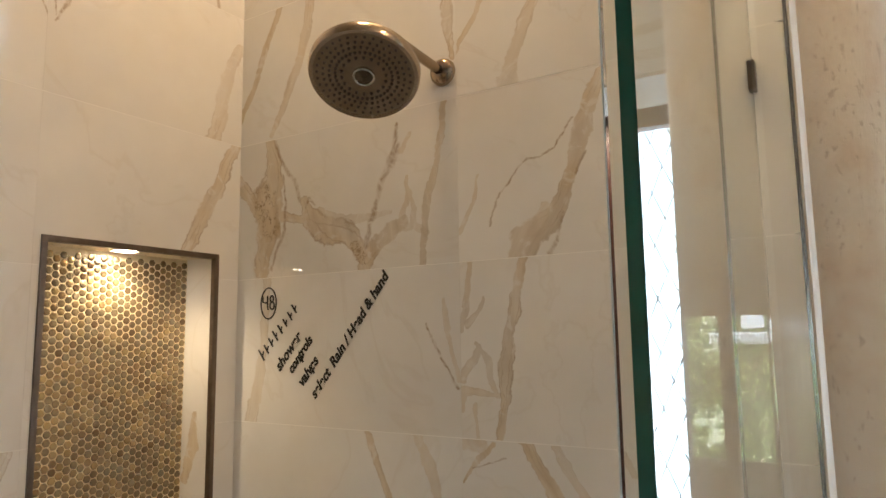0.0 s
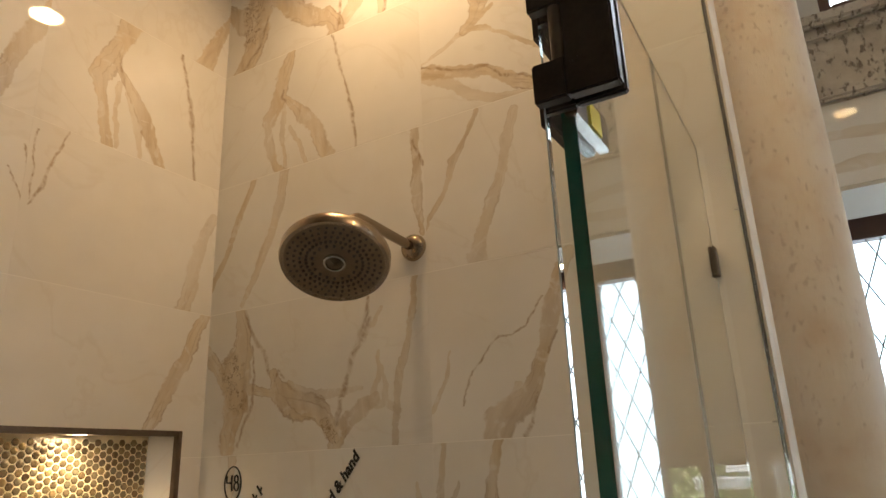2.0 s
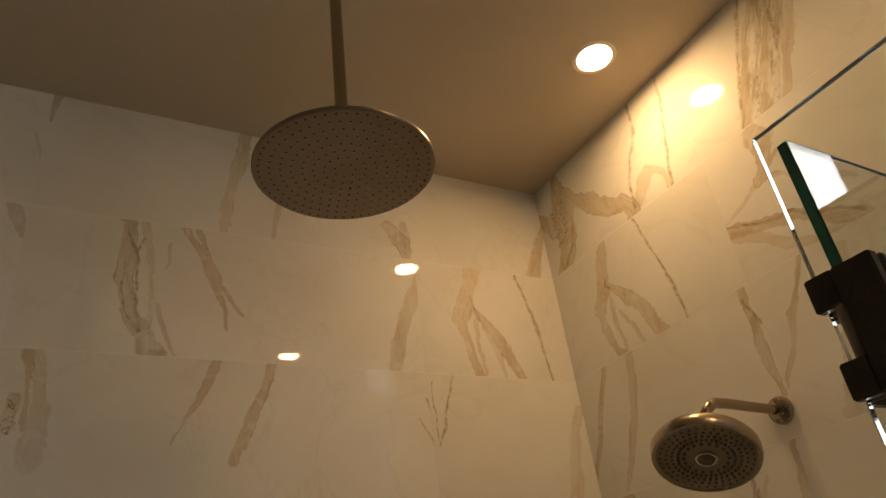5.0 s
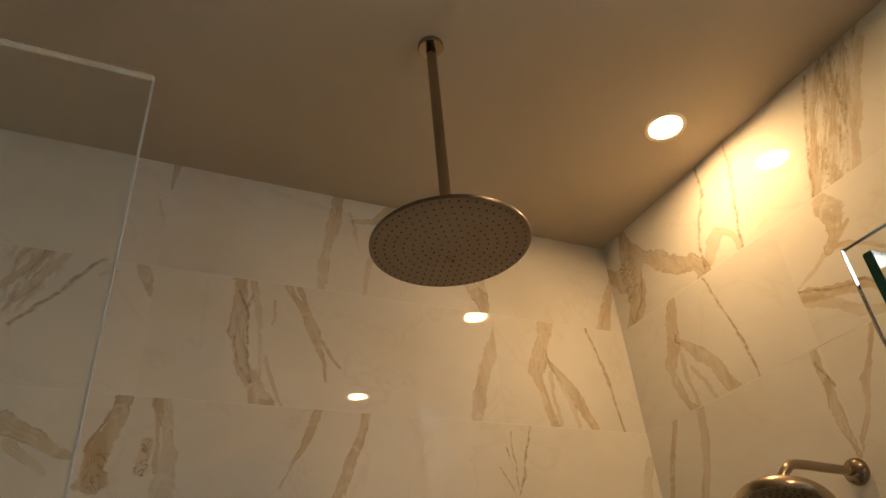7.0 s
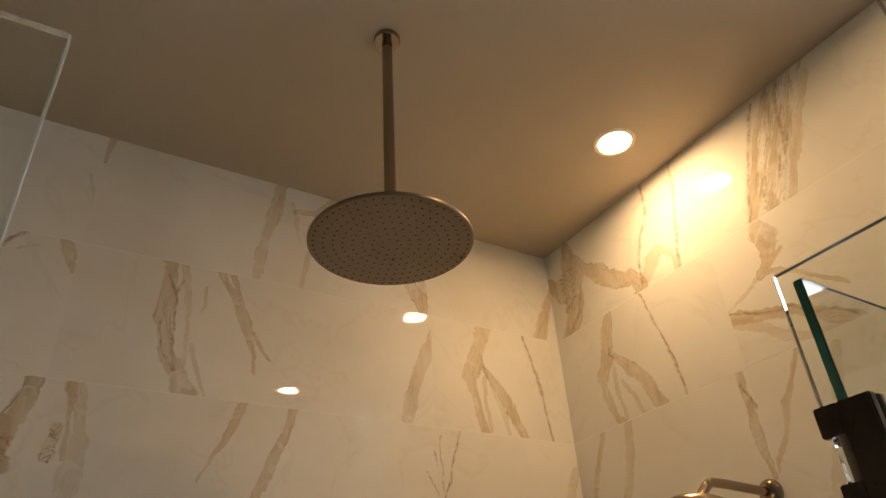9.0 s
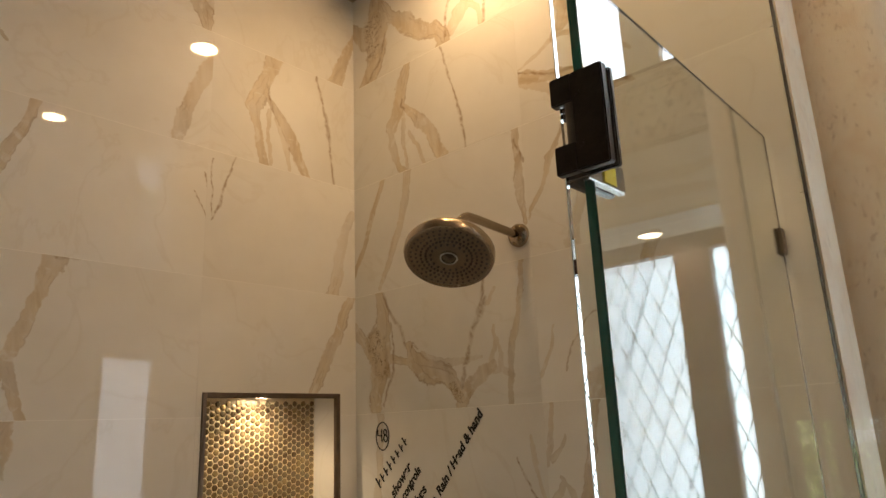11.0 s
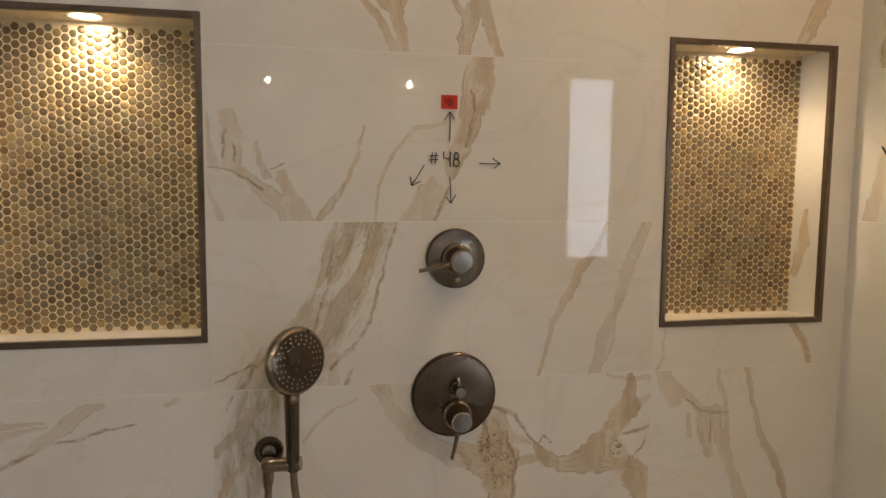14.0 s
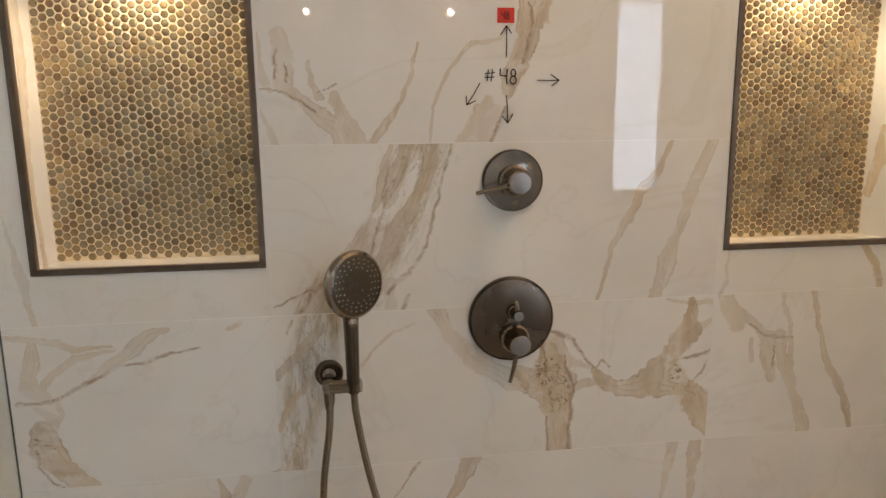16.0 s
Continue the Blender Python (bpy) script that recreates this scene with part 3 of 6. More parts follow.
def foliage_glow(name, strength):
    """Far shrubs, out of focus, as a glowing backdrop with sun and shade painted in its colours."""
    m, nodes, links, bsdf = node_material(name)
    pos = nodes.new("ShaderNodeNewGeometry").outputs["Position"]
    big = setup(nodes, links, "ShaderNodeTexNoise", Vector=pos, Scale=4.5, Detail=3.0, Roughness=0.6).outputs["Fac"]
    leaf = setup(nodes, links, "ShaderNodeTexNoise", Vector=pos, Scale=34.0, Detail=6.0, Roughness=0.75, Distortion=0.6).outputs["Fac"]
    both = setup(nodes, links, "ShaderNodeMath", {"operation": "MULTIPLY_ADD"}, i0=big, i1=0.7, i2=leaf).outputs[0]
    # dark greens paint the shade, pale specks the sunlit leaves
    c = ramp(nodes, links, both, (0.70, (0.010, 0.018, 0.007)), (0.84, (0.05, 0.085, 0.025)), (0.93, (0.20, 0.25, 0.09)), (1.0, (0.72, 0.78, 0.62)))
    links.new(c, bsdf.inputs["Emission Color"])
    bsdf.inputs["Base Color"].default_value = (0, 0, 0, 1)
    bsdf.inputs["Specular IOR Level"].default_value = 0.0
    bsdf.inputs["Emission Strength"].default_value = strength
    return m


DAY_HIGH = glow("high_sky", (0.70, 0.82, 1.0), (0.80, 0.89, 1.0), 0.8, 7.0)
GARDEN = foliage_glow("garden_sun_shade_glow", 9.0)
TREES = foliage_glow("far_trees_glow", 2.5)
# white house and fence glow by themselves to imitate sun on them
SUNLIT_WHITE_GLOW = glow("sunlit_white_glow", (0.80, 0.86, 0.95), (0.95, 0.97, 1.0), 2.0, 7.0)
tagged(part("backdrop_day", box((2.2, -4.0, 0.0), (2.22, -0.6, 3.2)), DAY), "hazy bright daylight outside", "backdrop", kind="structure")
tagged(part("backdrop_garden", box((-4.62, -2.0, 0.4), (-4.60, 0.2, 2.4)), GARDEN), "glowing backdrop of garden shrubs and pale house, sun and shade painted in", "backdrop", kind="structure")
tagged(part("backdrop_house", box((-4.59, -0.86, 1.675), (-4.57, -0.745, 2.1)), SUNLIT_WHITE_GLOW), "white house outside, glowing in place of sunlight", "backdrop", kind="structure")
tagged(part("backdrop_house", box((-4.59, -1.12, 1.60), (-4.57, -0.955, 2.1)), SUNLIT_WHITE_GLOW), "white house outside, glowing in place of sunlight", "backdrop", kind="structure")
bm = bmesh.new()
for k in range(16):
    add_box(bm, (-4.56, -0.88 + 0.02 * k, 1.585), (-4.55, -0.872 + 0.02 * k, 1.645))
add_box(bm, (-4.565, -0.89, 1.640), (-4.545, -0.56, 1.652))
for k in range(5):
    add_box(bm, (-4.56, -1.10 + 0.034 * k, 1.28), (-4.55, -1.09 + 0.034 * k, 1.60))
tagged(part("backdrop_fence", bm, SUNLIT_WHITE_GLOW), "white picket fence in the garden outside, glowing in place of sunlight", "fence", kind="structure")
tagged(part("backdrop_trees", box((1.0, -4.59, 3.4), (1.7, -4.57, 4.12)), TREES), "glowing backdrop of tree tops outside the small high window", "backdrop", kind="structure")
tagged(part("backdrop_trees", box((1.86, -4.4, 3.02), (1.88, -2.95, 3.62)), TREES), "glowing backdrop of tree tops outside the clerestory", "backdrop", kind="structure")
tagged(part("backdrop_clerestory", box((1.9, -4.4, 3.02), (1.92, -1.0, 5.0)), DAY_HIGH), "bright sky outside the clerestory", "backdrop", kind="structure")
tagged(part("backdrop_south", box((0.2, -4.62, 0.4), (2.1, -4.60, 4.6)), DAY_DIM), "bright daylight outside the narrow window", "backdrop", kind="structure")

# ---- glass front of the shower ----
GLASS_TOP = 2.29


def glass_pane(name, label, lo, hi, edges, category="glass panel"):
    """A clear pane with its polished edges as strips of their own. edges: (strip name, lo, hi, material)."""
    ob = thing(name, label, category)
    bm = box(lo, hi)
    p = part("pane", bm, GLASS, ob)
    p.visible_shadow = False
    for nm, a, b, mat in edges:
        part(nm, box(a, b, 0.0015), mat, ob)
    return ob


Y0, Y1 = GLASS_Y - 0.006, GLASS_Y + 0.006
hinged_panel = glass_pane("fixed_glass_panel", "fixed clear glass shower panel with green edges", (-0.738, Y0, 0.0), (-0.004, Y1, GLASS_TOP),
           [("vertical_edge", (-0.7405, Y0, 0.0), (-0.738, Y1, GLASS_TOP), GLASS_EDGE), ("top_edge", (-0.738, Y0, GLASS_TOP), (-0.004, Y1, GLASS_TOP + 0.0015), GLASS_EDGE_PALE)])
glass_pane("fixed_glass_panel", "fixed clear glass shower panel beside the doorway", (LEFT_WALL + 0.003, Y0, 0.0), (-1.566, Y1, GLASS_TOP),
           [("vertical_edge", (-1.566, Y0, 0.0), (-1.5645, Y1, GLASS_TOP), GLASS_EDGE_PALE)])
# the panel by the tiled wall stands a trifle out of line
SKEW = Matrix.Translation((-0.74, -1.280, 0)) @ pose(0, 0, 0, 0, 0, 0.9) @ Matrix.Translation((0.74, 1.280, 0))
hinged_panel.matrix_basis = SKEW
glass_pane("end_glass_panel", "clear glass panel closing the shower's end", (LEFT_WALL - 0.010, Y1 + 0.002, 0.0), (LEFT_WALL, -0.002, GLASS_TOP),
           [("vertical_edge", (LEFT_WALL - 0.010, -0.002, 0.0), (LEFT_WALL, -0.0004, GLASS_TOP), GLASS_EDGE)])
DX, HINGE_Z = -0.785, 2.060
door = glass_pane("glass_shower_door", "clear glass shower door standing open outwards", (DX - 0.005, -1.98, 0.02), (DX + 0.005, -1.2722, GLASS_TOP - 0.006),
                  [("vertical_edge", (DX - 0.005, -1.272, 0.02), (DX + 0.005, -1.2705, HINGE_Z - 0.05), GLASS_EDGE_PALE),
                   ("vertical_edge", (DX - 0.005, -1.272, HINGE_Z + 0.05), (DX + 0.005, -1.2705, GLASS_TOP - 0.006), GLASS_EDGE_PALE),
                   ("top_edge", (DX - 0.005, -1.98, GLASS_TOP - 0.006), (DX + 0.005, -1.272, GLASS_TOP - 0.0045), GLASS_EDGE_PALE)], "shower door")


def wall_sconce(x, y, z):
    s = thing("wall_sconce", "small lit globe wall light with a nickel backplate", "wall light", "wall lights")
    bm = bmesh.new()
    lathe(bm, [(0.05, 0.0), (0.05, 0.012), (0.045, 0.016), (0.012, 0.018), (0.012, 0.06)], 32, Matrix.Translation((x, y, z)) @ pose(0, 0, 0, -90, 0, 0))
    part("backplate", bm, NICKEL, s, "", True)
    bm = bmesh.new()
    bmesh.ops.create_uvsphere(bm, u_segments=20, v_segments=12, radius=0.024, matrix=Matrix.Translation((x, y + 0.085, z)))
    part("globe", bm, SCONCE_GLOW, s, "glowing glass globe", True)
    return s


for sx, sz in ((-1.61, 2.275), (-0.55, 2.28), (1.262, 2.292), (1.045, 2.51)):
    wall_sconce(sx, -3.899, sz)

# ---- hinge, wall clamp ----


def glass_hinge(z):
    """A bronze glass hinge: two notched plates on the open door, a barrel in the notch and two plates on the fixed panel."""
    yf, yb, hz, notch = -1.268, -1.333, 0.0565, 0.0235
    h = None
    for nm, x0, x1 in (("hinge", DX - 0.017, DX - 0.0052), ("back_plate", DX + 0.0052, DX + 0.013)):
        bm = bmesh.new()
        add_box(bm, (x0, yb, z - hz), (x1, yf - 0.027, z + hz), 0.0015)
        for s in (-1, 1):
            a, b = sorted((z + s * notch, z + s * hz))
            add_box(bm, (x0, yf - 0.027, a), (x1, yf, b), 0.0015)
        plate = part(nm, bm, BRONZE, h or door, "" if h else "dark bronze hinge plate with screws")
        h = h or plate
    bm = bmesh.new()
    tube(bm, [(DX - 0.010, yf - 0.021, z - notch), (DX - 0.010, yf - 0.021, z + notch)], 0.0062, 20)
    part("barrel", bm, BRONZE_TRIM, h, "smooth bronze barrel of the hinge", True)
    for s in (-1, 1):
        bm = bmesh.new()
        lathe(bm, [(0, 0.0012), (0.0022, 0.0012), (0.0026, 0.0), (0.0046, 0.0), (0.005, -0.0008)], 16, pose(DX - 0.0172, yb + 0.030, z + s * 0.030, 0, -90, 0))
        part("screw", bm, BRONZE, h)
    for nm, y0, y1 in (("fixed_plate", Y0 - 0.010, Y0), ("fixed_back_plate", Y1, Y1 + 0.010)):
        bm = bmesh.new()
        for a, b in ((z - hz, z - notch), (z + notch, z + hz)):
            add_box(bm, (-0.766, y0, a), (-0.684, y1, b), 0.0015)
        part(nm, bm, STEEL if nm == "fixed_plate" else BRONZE, h)
    part("yellow_label", box((-0.735, Y0 - 0.0115, z - hz + 0.004), (-0.708, Y0 - 0.0102, z - hz + 0.026)), plain("yellow_paper", (0.80, 0.66, 0.06), 0.6), h, "yellow paper label")


glass_hinge(HINGE_Z)
clamp = thing("glass_clamp", "small dark bronze clamp holding the glass panel to the tiled wall", "clamp")
for nm, y0, y1 in (("front_plate", Y0 - 0.006, Y0), ("back_plate", Y1, Y1 + 0.006)):
    part(nm, box((-0.026, y0 + 0.0115, 2.043), (-0.0005, y1 + 0.0115, 2.096), 0.002), BRONZE_TRIM, clamp)

# ---- ceiling lamps ----


def downlight(name, label, x, y, z, r, lens=LAMP_GLOW):
    d = thing(name, label, "downlight", "recessed downlights")
    bm = bmesh.new()
    lathe(bm, [(r, 0.0), (r * 1.02, -0.003), (r * 1.24, -0.004), (r * 1.30, -0.001), (r * 1.30, 0.0)], 40, pose(x, y, z - 0.0005))
    part("trim_ring", bm, LAMP_TRIM, d, "", True)
    bm = bmesh.new()
    lathe(bm, [(r, 0.0), (r * 0.6, -0.001), (0, -0.0015)], 40, pose(x, y, z - 0.0008))
    part("lens", bm, lens, d, "glowing warm white lens")
    return d


downlight("ceiling_downlight", "round recessed downlight, lit warm white, in the shower ceiling", -0.221, -0.632, CEIL, 0.048)

downlight("ceiling_downlight", "round recessed downlight, lit, in the ceiling before the shower", -0.424, -1.64, CEIL, 0.048)
downlight("ceiling_downlight", "small recessed downlight, lit, under the marble fascia", 1.06, -1.97, FASCIA_Z - 0.012, 0.045, SCONCE_GLOW)

# ---- shower heads ----


def rain_head(x, y, z, r):
    h = thing("rain_shower_head", "large flat round rain head of brushed nickel on a ceiling pipe", "shower head")
    bm = bmesh.new()
    lathe(bm, [(0, 0.012), (0.03, 0.012), (r * 0.9, 0.007), (r, 0.004), (r, -0.001), (r * 0.985, -0.003), (0, -0.003)], 96, pose(x, y, z))
    part("disc", bm, SATIN, h, "", True)
    bm = bmesh.new()
    tube(bm, [(x, y, z + 0.03), (x, y, CEIL - 0.004)], 0.0125, 24)
    part("ceiling_pipe", bm, NICKEL, h, "", True)
    bm = bmesh.new()
    lathe(bm, [(0.0125, 0.05), (0.019, 0.045), (0.022, 0.03), (0.022, 0.012), (0.03, 0.010)], 32, pose(x, y, z))
    part("ball_joint", bm, NICKEL, h, "", True)
    bm = bmesh.new()
    lathe(bm, [(0.012, -0.014), (0.030, -0.013), (0.032, -0.010), (0.032, 0.0)], 40, pose(x, y, CEIL))
    part("ceiling_flange", bm, NICKEL, h, "", True)
    bm = bmesh.new()
    for ring in range(1, 9):
        count = ring * 7
        for k in range(count):
            a = 2 * math.pi * (k + 0.5 * (ring % 2)) / count
            rr = r * 0.93 * ring / 8
            lathe(bm, [(0.0022, 0.0), (0.0018, -0.0022), (0, -0.0022)], 7, pose(x + rr * math.cos(a), y + rr * math.sin(a), z - 0.003))
    part("nozzle_field", bm, NICKEL_DARK, h, "small dull dark nozzles")
    return h


rain_head(-0.998, -0.666, 2.632, 0.165)


def wall_shower_head(flange, head, tilt, r):
    """A round head on a bent arm. head: the middle of its spray face; tilt: the turn that lays its axis."""
    h = thing("wall_shower_head", "round brushed nickel shower head on a bent wall arm", "shower head")
    m = Matrix.Translation(head) @ tilt
    bm = bmesh.new()
    lathe(bm, [(r * 0.90, 0.001), (r * 0.975, -0.001), (r, 0.006), (r * 1.0, 0.019), (r * 0.95, 0.028), (r * 0.74, 0.036), (r * 0.4, 0.041), (0.022, 0.044), (0.020, 0.060), (0, 0.060)], 72, m)
    part("shell", bm, HEAD_SHELL, h, "", True)
    bm = bmesh.new()
    lathe(bm, [(r * 0.905, 0.001), (r * 0.85, 0.0), (0.024, 0.003), (0, 0.003)], 72, m)
    part("spray_face", bm, NOZZLE_FACE, h, "dark spray face", True)
    bm = bmesh.new()
    for k in range(36):
        a = 2 * math.pi * k / 36
        for j in range(5):
            rr = r * (0.40 + 0.108 * j)
            if j == 0 and k % 2:
                continue
            lathe(bm, [(0.0033, 0.0006), (0.0024, -0.0026), (0, -0.0028)], 8, m @ pose(rr * math.cos(a + 0.05 * j), rr * math.sin(a + 0.05 * j), 0.001))
    part("nozzle_field", bm, HEAD_RUBBER, h, "small brown rubber nozzles")
    bm = bmesh.new()
    lathe(bm, [(0.0158, 0.003), (0.0158, -0.0012), (0.014, -0.0020), (0, -0.0022)], 40, m)
    part("centre_cap", bm, NICKEL_DARK, h, "", True)
    bm = bmesh.new()
    lathe(bm, [(0.0205, 0.003), (0.0205, -0.0022), (0.0195, -0.0030), (0.0170, -0.0030), (0.0162, -0.0022), (0.0162, 0.003)], 40, m)
    part("cap_ring", bm, STEEL, h, "bright ring round the centre cap", True)
    back = m @ Vector((0, 0, 0.058))
    axis = (m.to_3x3() @ Vector((0, 0, 1))).normalized()
    f = Vector(flange)
    tip = back - axis * 0.004
    pts = spline([f + Vector((-0.004, 0, 0)), f + Vector((-0.10, -0.002, 0.004)), f + Vector((-0.185, -0.003, 0.008)), f + Vector((-0.222, -0.003, 0.002)), tip + axis * 0.03, tip], 8)
    bm = bmesh.new()
    tube(bm, pts, 0.0108, 20)
    part("arm", bm, NICKEL, h, "", True)
    bm = bmesh.new()
    lathe(bm, [(0.0, 0.022), (0.014, 0.021), (0.024, 0.016), (0.0295, 0.008), (0.031, 0.0)], 40, Matrix.Translation(f) @ pose(0, 0, 0, 0, -90, 0))
    part("wall_flange", bm, NICKEL, h, "", True)
    return h


wall_shower_head((-0.001, -0.648, 2.222), (-0.297, -0.664, 2.113), Vector((0.4455, 0.227, 0.866)).to_track_quat("Z", "Y").to_matrix().to_4x4(), 0.102)

# ---- valves and hand shower on the long wall ----
ON_WALL = pose(0, 0, 0, 90, 0, 0)


def valve_plate(name, label, x, z, r, knobs, plate):
    """A round escutcheon on the long wall with knobs of (dx, dz, radius, length, lever length, lever direction)."""
    v = thing(name, label, "shower valve")
    base = Matrix.Translation((x, -0.0005, z)) @ ON_WALL
    bm = bmesh.new()
    lathe(bm, [(r * 0.945, 0.0098), (r * 0.93, 0.0104), (0, 0.0110)], 80, base)
    part("escutcheon", bm, plate, v, "", True)
    bm = bmesh.new()
    lathe(bm, [(r, 0.0), (r, 0.0045), (r * 0.994, 0.0075), (r * 0.980, 0.0098), (r * 0.962, 0.0108), (r * 0.946, 0.0106), (r * 0.938, 0.0096)], 80, base)
    part("rim", bm, NICKEL_DARK, v, "polished rounded rim", True)
    for dx, dz, kr, kl, ll, ang in knobs:
        kb = base @ Matrix.Translation((dx, dz, 0.010))
        bm = bmesh.new()
        lathe(bm, [(kr * 1.42, 0.0), (kr * 1.42, kl * 0.10), (kr * 1.40, kl * 0.30), (kr * 1.30, kl * 0.34), (kr * 1.20, kl * 0.36)], 48, kb)
        part("collar", bm, NICKEL, v, "", True)
        bm = bmesh.new()
        lathe(bm, [(kr * 1.22, kl * 0.33), (kr * 1.20, kl * 0.40), (kr * 1.02, kl * 0.66), (kr, kl * 0.70), (kr, kl * 0.955), (kr * 0.96, kl * 0.985), (kr * 0.9, kl * 0.99)], 48, kb)
        part("knob", bm, NICKEL, v, "", True)
        bm = bmesh.new()
        lathe(bm, [(kr * 0.905, kl * 0.985), (kr * 0.89, kl), (kr * 0.6, kl * 1.012), (0, kl * 1.018)], 40, kb)
        part("knob_cap", bm, CAP, v, "satin end of the knob, paled for the daylight it mirrors", True)
        if ll:
            d = Vector((math.cos(radians(ang)), math.sin(radians(ang)), 0))
            bm = bmesh.new()
            pts = [kb @ (d * kr * 0.8 + Vector((0, 0, kl * 0.72))), kb @ (d * (kr + ll * 0.5) + Vector((0, 0, kl * 0.74))), kb @ (d * (kr + ll) + Vector((0, 0, kl * 0.70)))]
            tube(bm, spline(pts, 5), [0.0056 - 0.00014 * i for i in range(11)], 14)
            part("lever", bm, NICKEL, v, "", True)
    return v


diverter = valve_plate("shower_valve", "round brushed nickel diverter valve with one small lever", -1.006, 1.358, 0.067, [(0.0, 0.0, 0.0245, 0.066, 0.068, 193)], SPUN)
for a in (40, -85):
    bm = bmesh.new()
    lathe(bm, [(0.0068, 0.0), (0.0068, 0.0022), (0.0058, 0.003), (0, 0.003)], 20, Matrix.Translation((-1.006 + 0.047 * math.cos(radians(a)), -0.0105, 1.358 + 0.047 * math.sin(radians(a)))) @ ON_WALL)
    part("button", bm, NICKEL, diverter, "", True)
valve_plate("shower_valve", "large round brushed nickel thermostat valve with two knobs", -1.0065, 1.049, 0.097, [(0.004, 0.020, 0.0115, 0.050, 0.020, 95), (0.004, -0.040, 0.0235, 0.070, 0.066, 258)], SPUN_DARK)


def hand_shower():
    h = thing("hand_shower", "brushed nickel hand shower hanging in its wall holder", "hand shower")
    ex, ez = -1.413, 0.945
    bm = bmesh.new()
    lathe(bm, [(0.031, 0.0), (0.031, 0.005), (0.028, 0.010), (0.016, 0.011), (0.014, 0.010)], 48, Matrix.Translation((ex, -0.0005, ez)) @ ON_WALL)
    part("wall_flange", bm, NICKEL_DARK, h, "", True)
    bm = bmesh.new()
    lathe(bm, [(0.014, 0.0), (0.014, 0.052), (0.0125, 0.055), (0, 0.0555)], 32, Matrix.Translation((ex, -0.008, ez - 0.012)) @ ON_WALL)
    part("outlet_stub", bm, NICKEL, h, "", True)
    bm = bmesh.new()
    tube(bm, [(ex + 0.004, -0.054, ez - 0.012), (ex + 0.068, -0.068, ez - 0.006)], 0.0145, 28)
    part("holder", bm, NICKEL, h, "", True)
    # handle and head
    top, low = Vector((-1.362, -0.085, 1.090)), Vector((-1.361, -0.066, 0.925))
    bm = bmesh.new()
    tube(bm, [low, low.lerp(top, 0.3), low.lerp(top, 0.7), top, top + Vector((0.004, -0.006, 0.028))], [0.0130, 0.0140, 0.0150, 0.0160, 0.020], 28)
    part("handle", bm, NICKEL_DARK, h, "", True)
    m = Matrix.Translation((-1.349, -0.104, 1.165)) @ pose(0, 0, 0, 88, 0, 36) @ Matrix.Scale(1.06, 4)
    bm = bmesh.new()
    lathe(bm, [(0.058, 0.004), (0.063, 0.001), (0.066, -0.006), (0.064, -0.014), (0.052, -0.021), (0.025, -0.025), (0, -0.026)], 64, m)
    head = part("head_shell", bm, NICKEL, h, "", True)
    bm = bmesh.new()
    lathe(bm, [(0.0585, 0.0035), (0.055, 0.0045), (0, 0.0055)], 64, m)
    part("spray_face", bm, NICKEL_DARK, h, "dark dotted spray face", True)
    bm = bmesh.new()
    for ring, count in ((0.050, 26), (0.042, 22), (0.034, 16)):
        for k in range(count):
            a = 2 * math.pi * k / count
            lathe(bm, [(0.0018, 0.0), (0.0015, 0.0012), (0, 0.0012)], 6, m @ pose(ring * math.cos(a), ring * math.sin(a), 0.0048))
    part("nozzle_field", bm, DOTS, h, "rows of small pale nozzles")
    bm = bmesh.new()
    for k in range(3):
        a = 2 * math.pi * k / 3 - 0.4
        lathe(bm, [(0.0034, 0.0), (0.0030, 0.0012), (0, 0.0012)], 10, m @ pose(0.010 * math.cos(a), -0.008 + 0.010 * math.sin(a), 0.0052))
    part("jet_ports", bm, RUBBER, h, "three dark jet ports")
    bm = bmesh.new()
    for i in range(2):
        for j in range(5):
            add_box(bm, (-0.017 + 0.013 * i, 0.006 + 0.006 * j, 0.0045), (-0.007 + 0.013 * i, 0.0078 + 0.006 * j, 0.0058))
    bm.transform(m @ pose(0, 0, 0, 0, 0, 20))
    part("slot_jets", bm, RUBBER, h, "two columns of narrow dark slots")
    bm = bmesh.new()
    lathe(bm, [(0.0095, 0.0), (0.0095, 0.003), (0.008, 0.004), (0, 0.004)], 24, Matrix.Translation((-1.3585, -0.1045, 1.088)) @ pose(0, 0, 0, 84, 0, 4))
    part("select_button", bm, NICKEL, h, "", True)
    # hose: from the outlet down, round and up into the handle
    pts = spline([(ex, -0.050, ez - 0.026), (ex - 0.002, -0.055, ez - 0.10), (ex - 0.022, -0.060, ez - 0.28), (ex - 0.01, -0.07, ez - 0.55), (-1.33, -0.08, 0.22), (-1.25, -0.08, 0.42),
                  (-1.300, -0.075, 0.60), (-1.335, -0.066, 0.74), (-1.357, -0.064, 0.87), (-1.361, -0.066, 0.93)], 9)
    bm = bmesh.new()
    tube(bm, pts, 0.0080, 14)
    part("hose", bm, NICKEL, h, "smooth metal hose hanging in a loop", True)
    bm = bmesh.new()
    tube(bm, [(ex, -0.050, ez - 0.018), (ex, -0.051, ez - 0.045), (ex - 0.001, -0.052, ez - 0.062)], [0.0125, 0.012, 0.0085], 20)
    part("hose_nut", bm, NICKEL, h, "", True)
    return h


hand_shower()

# ---- niches ----
PENNY, HALF = 0.0182, 0.0083


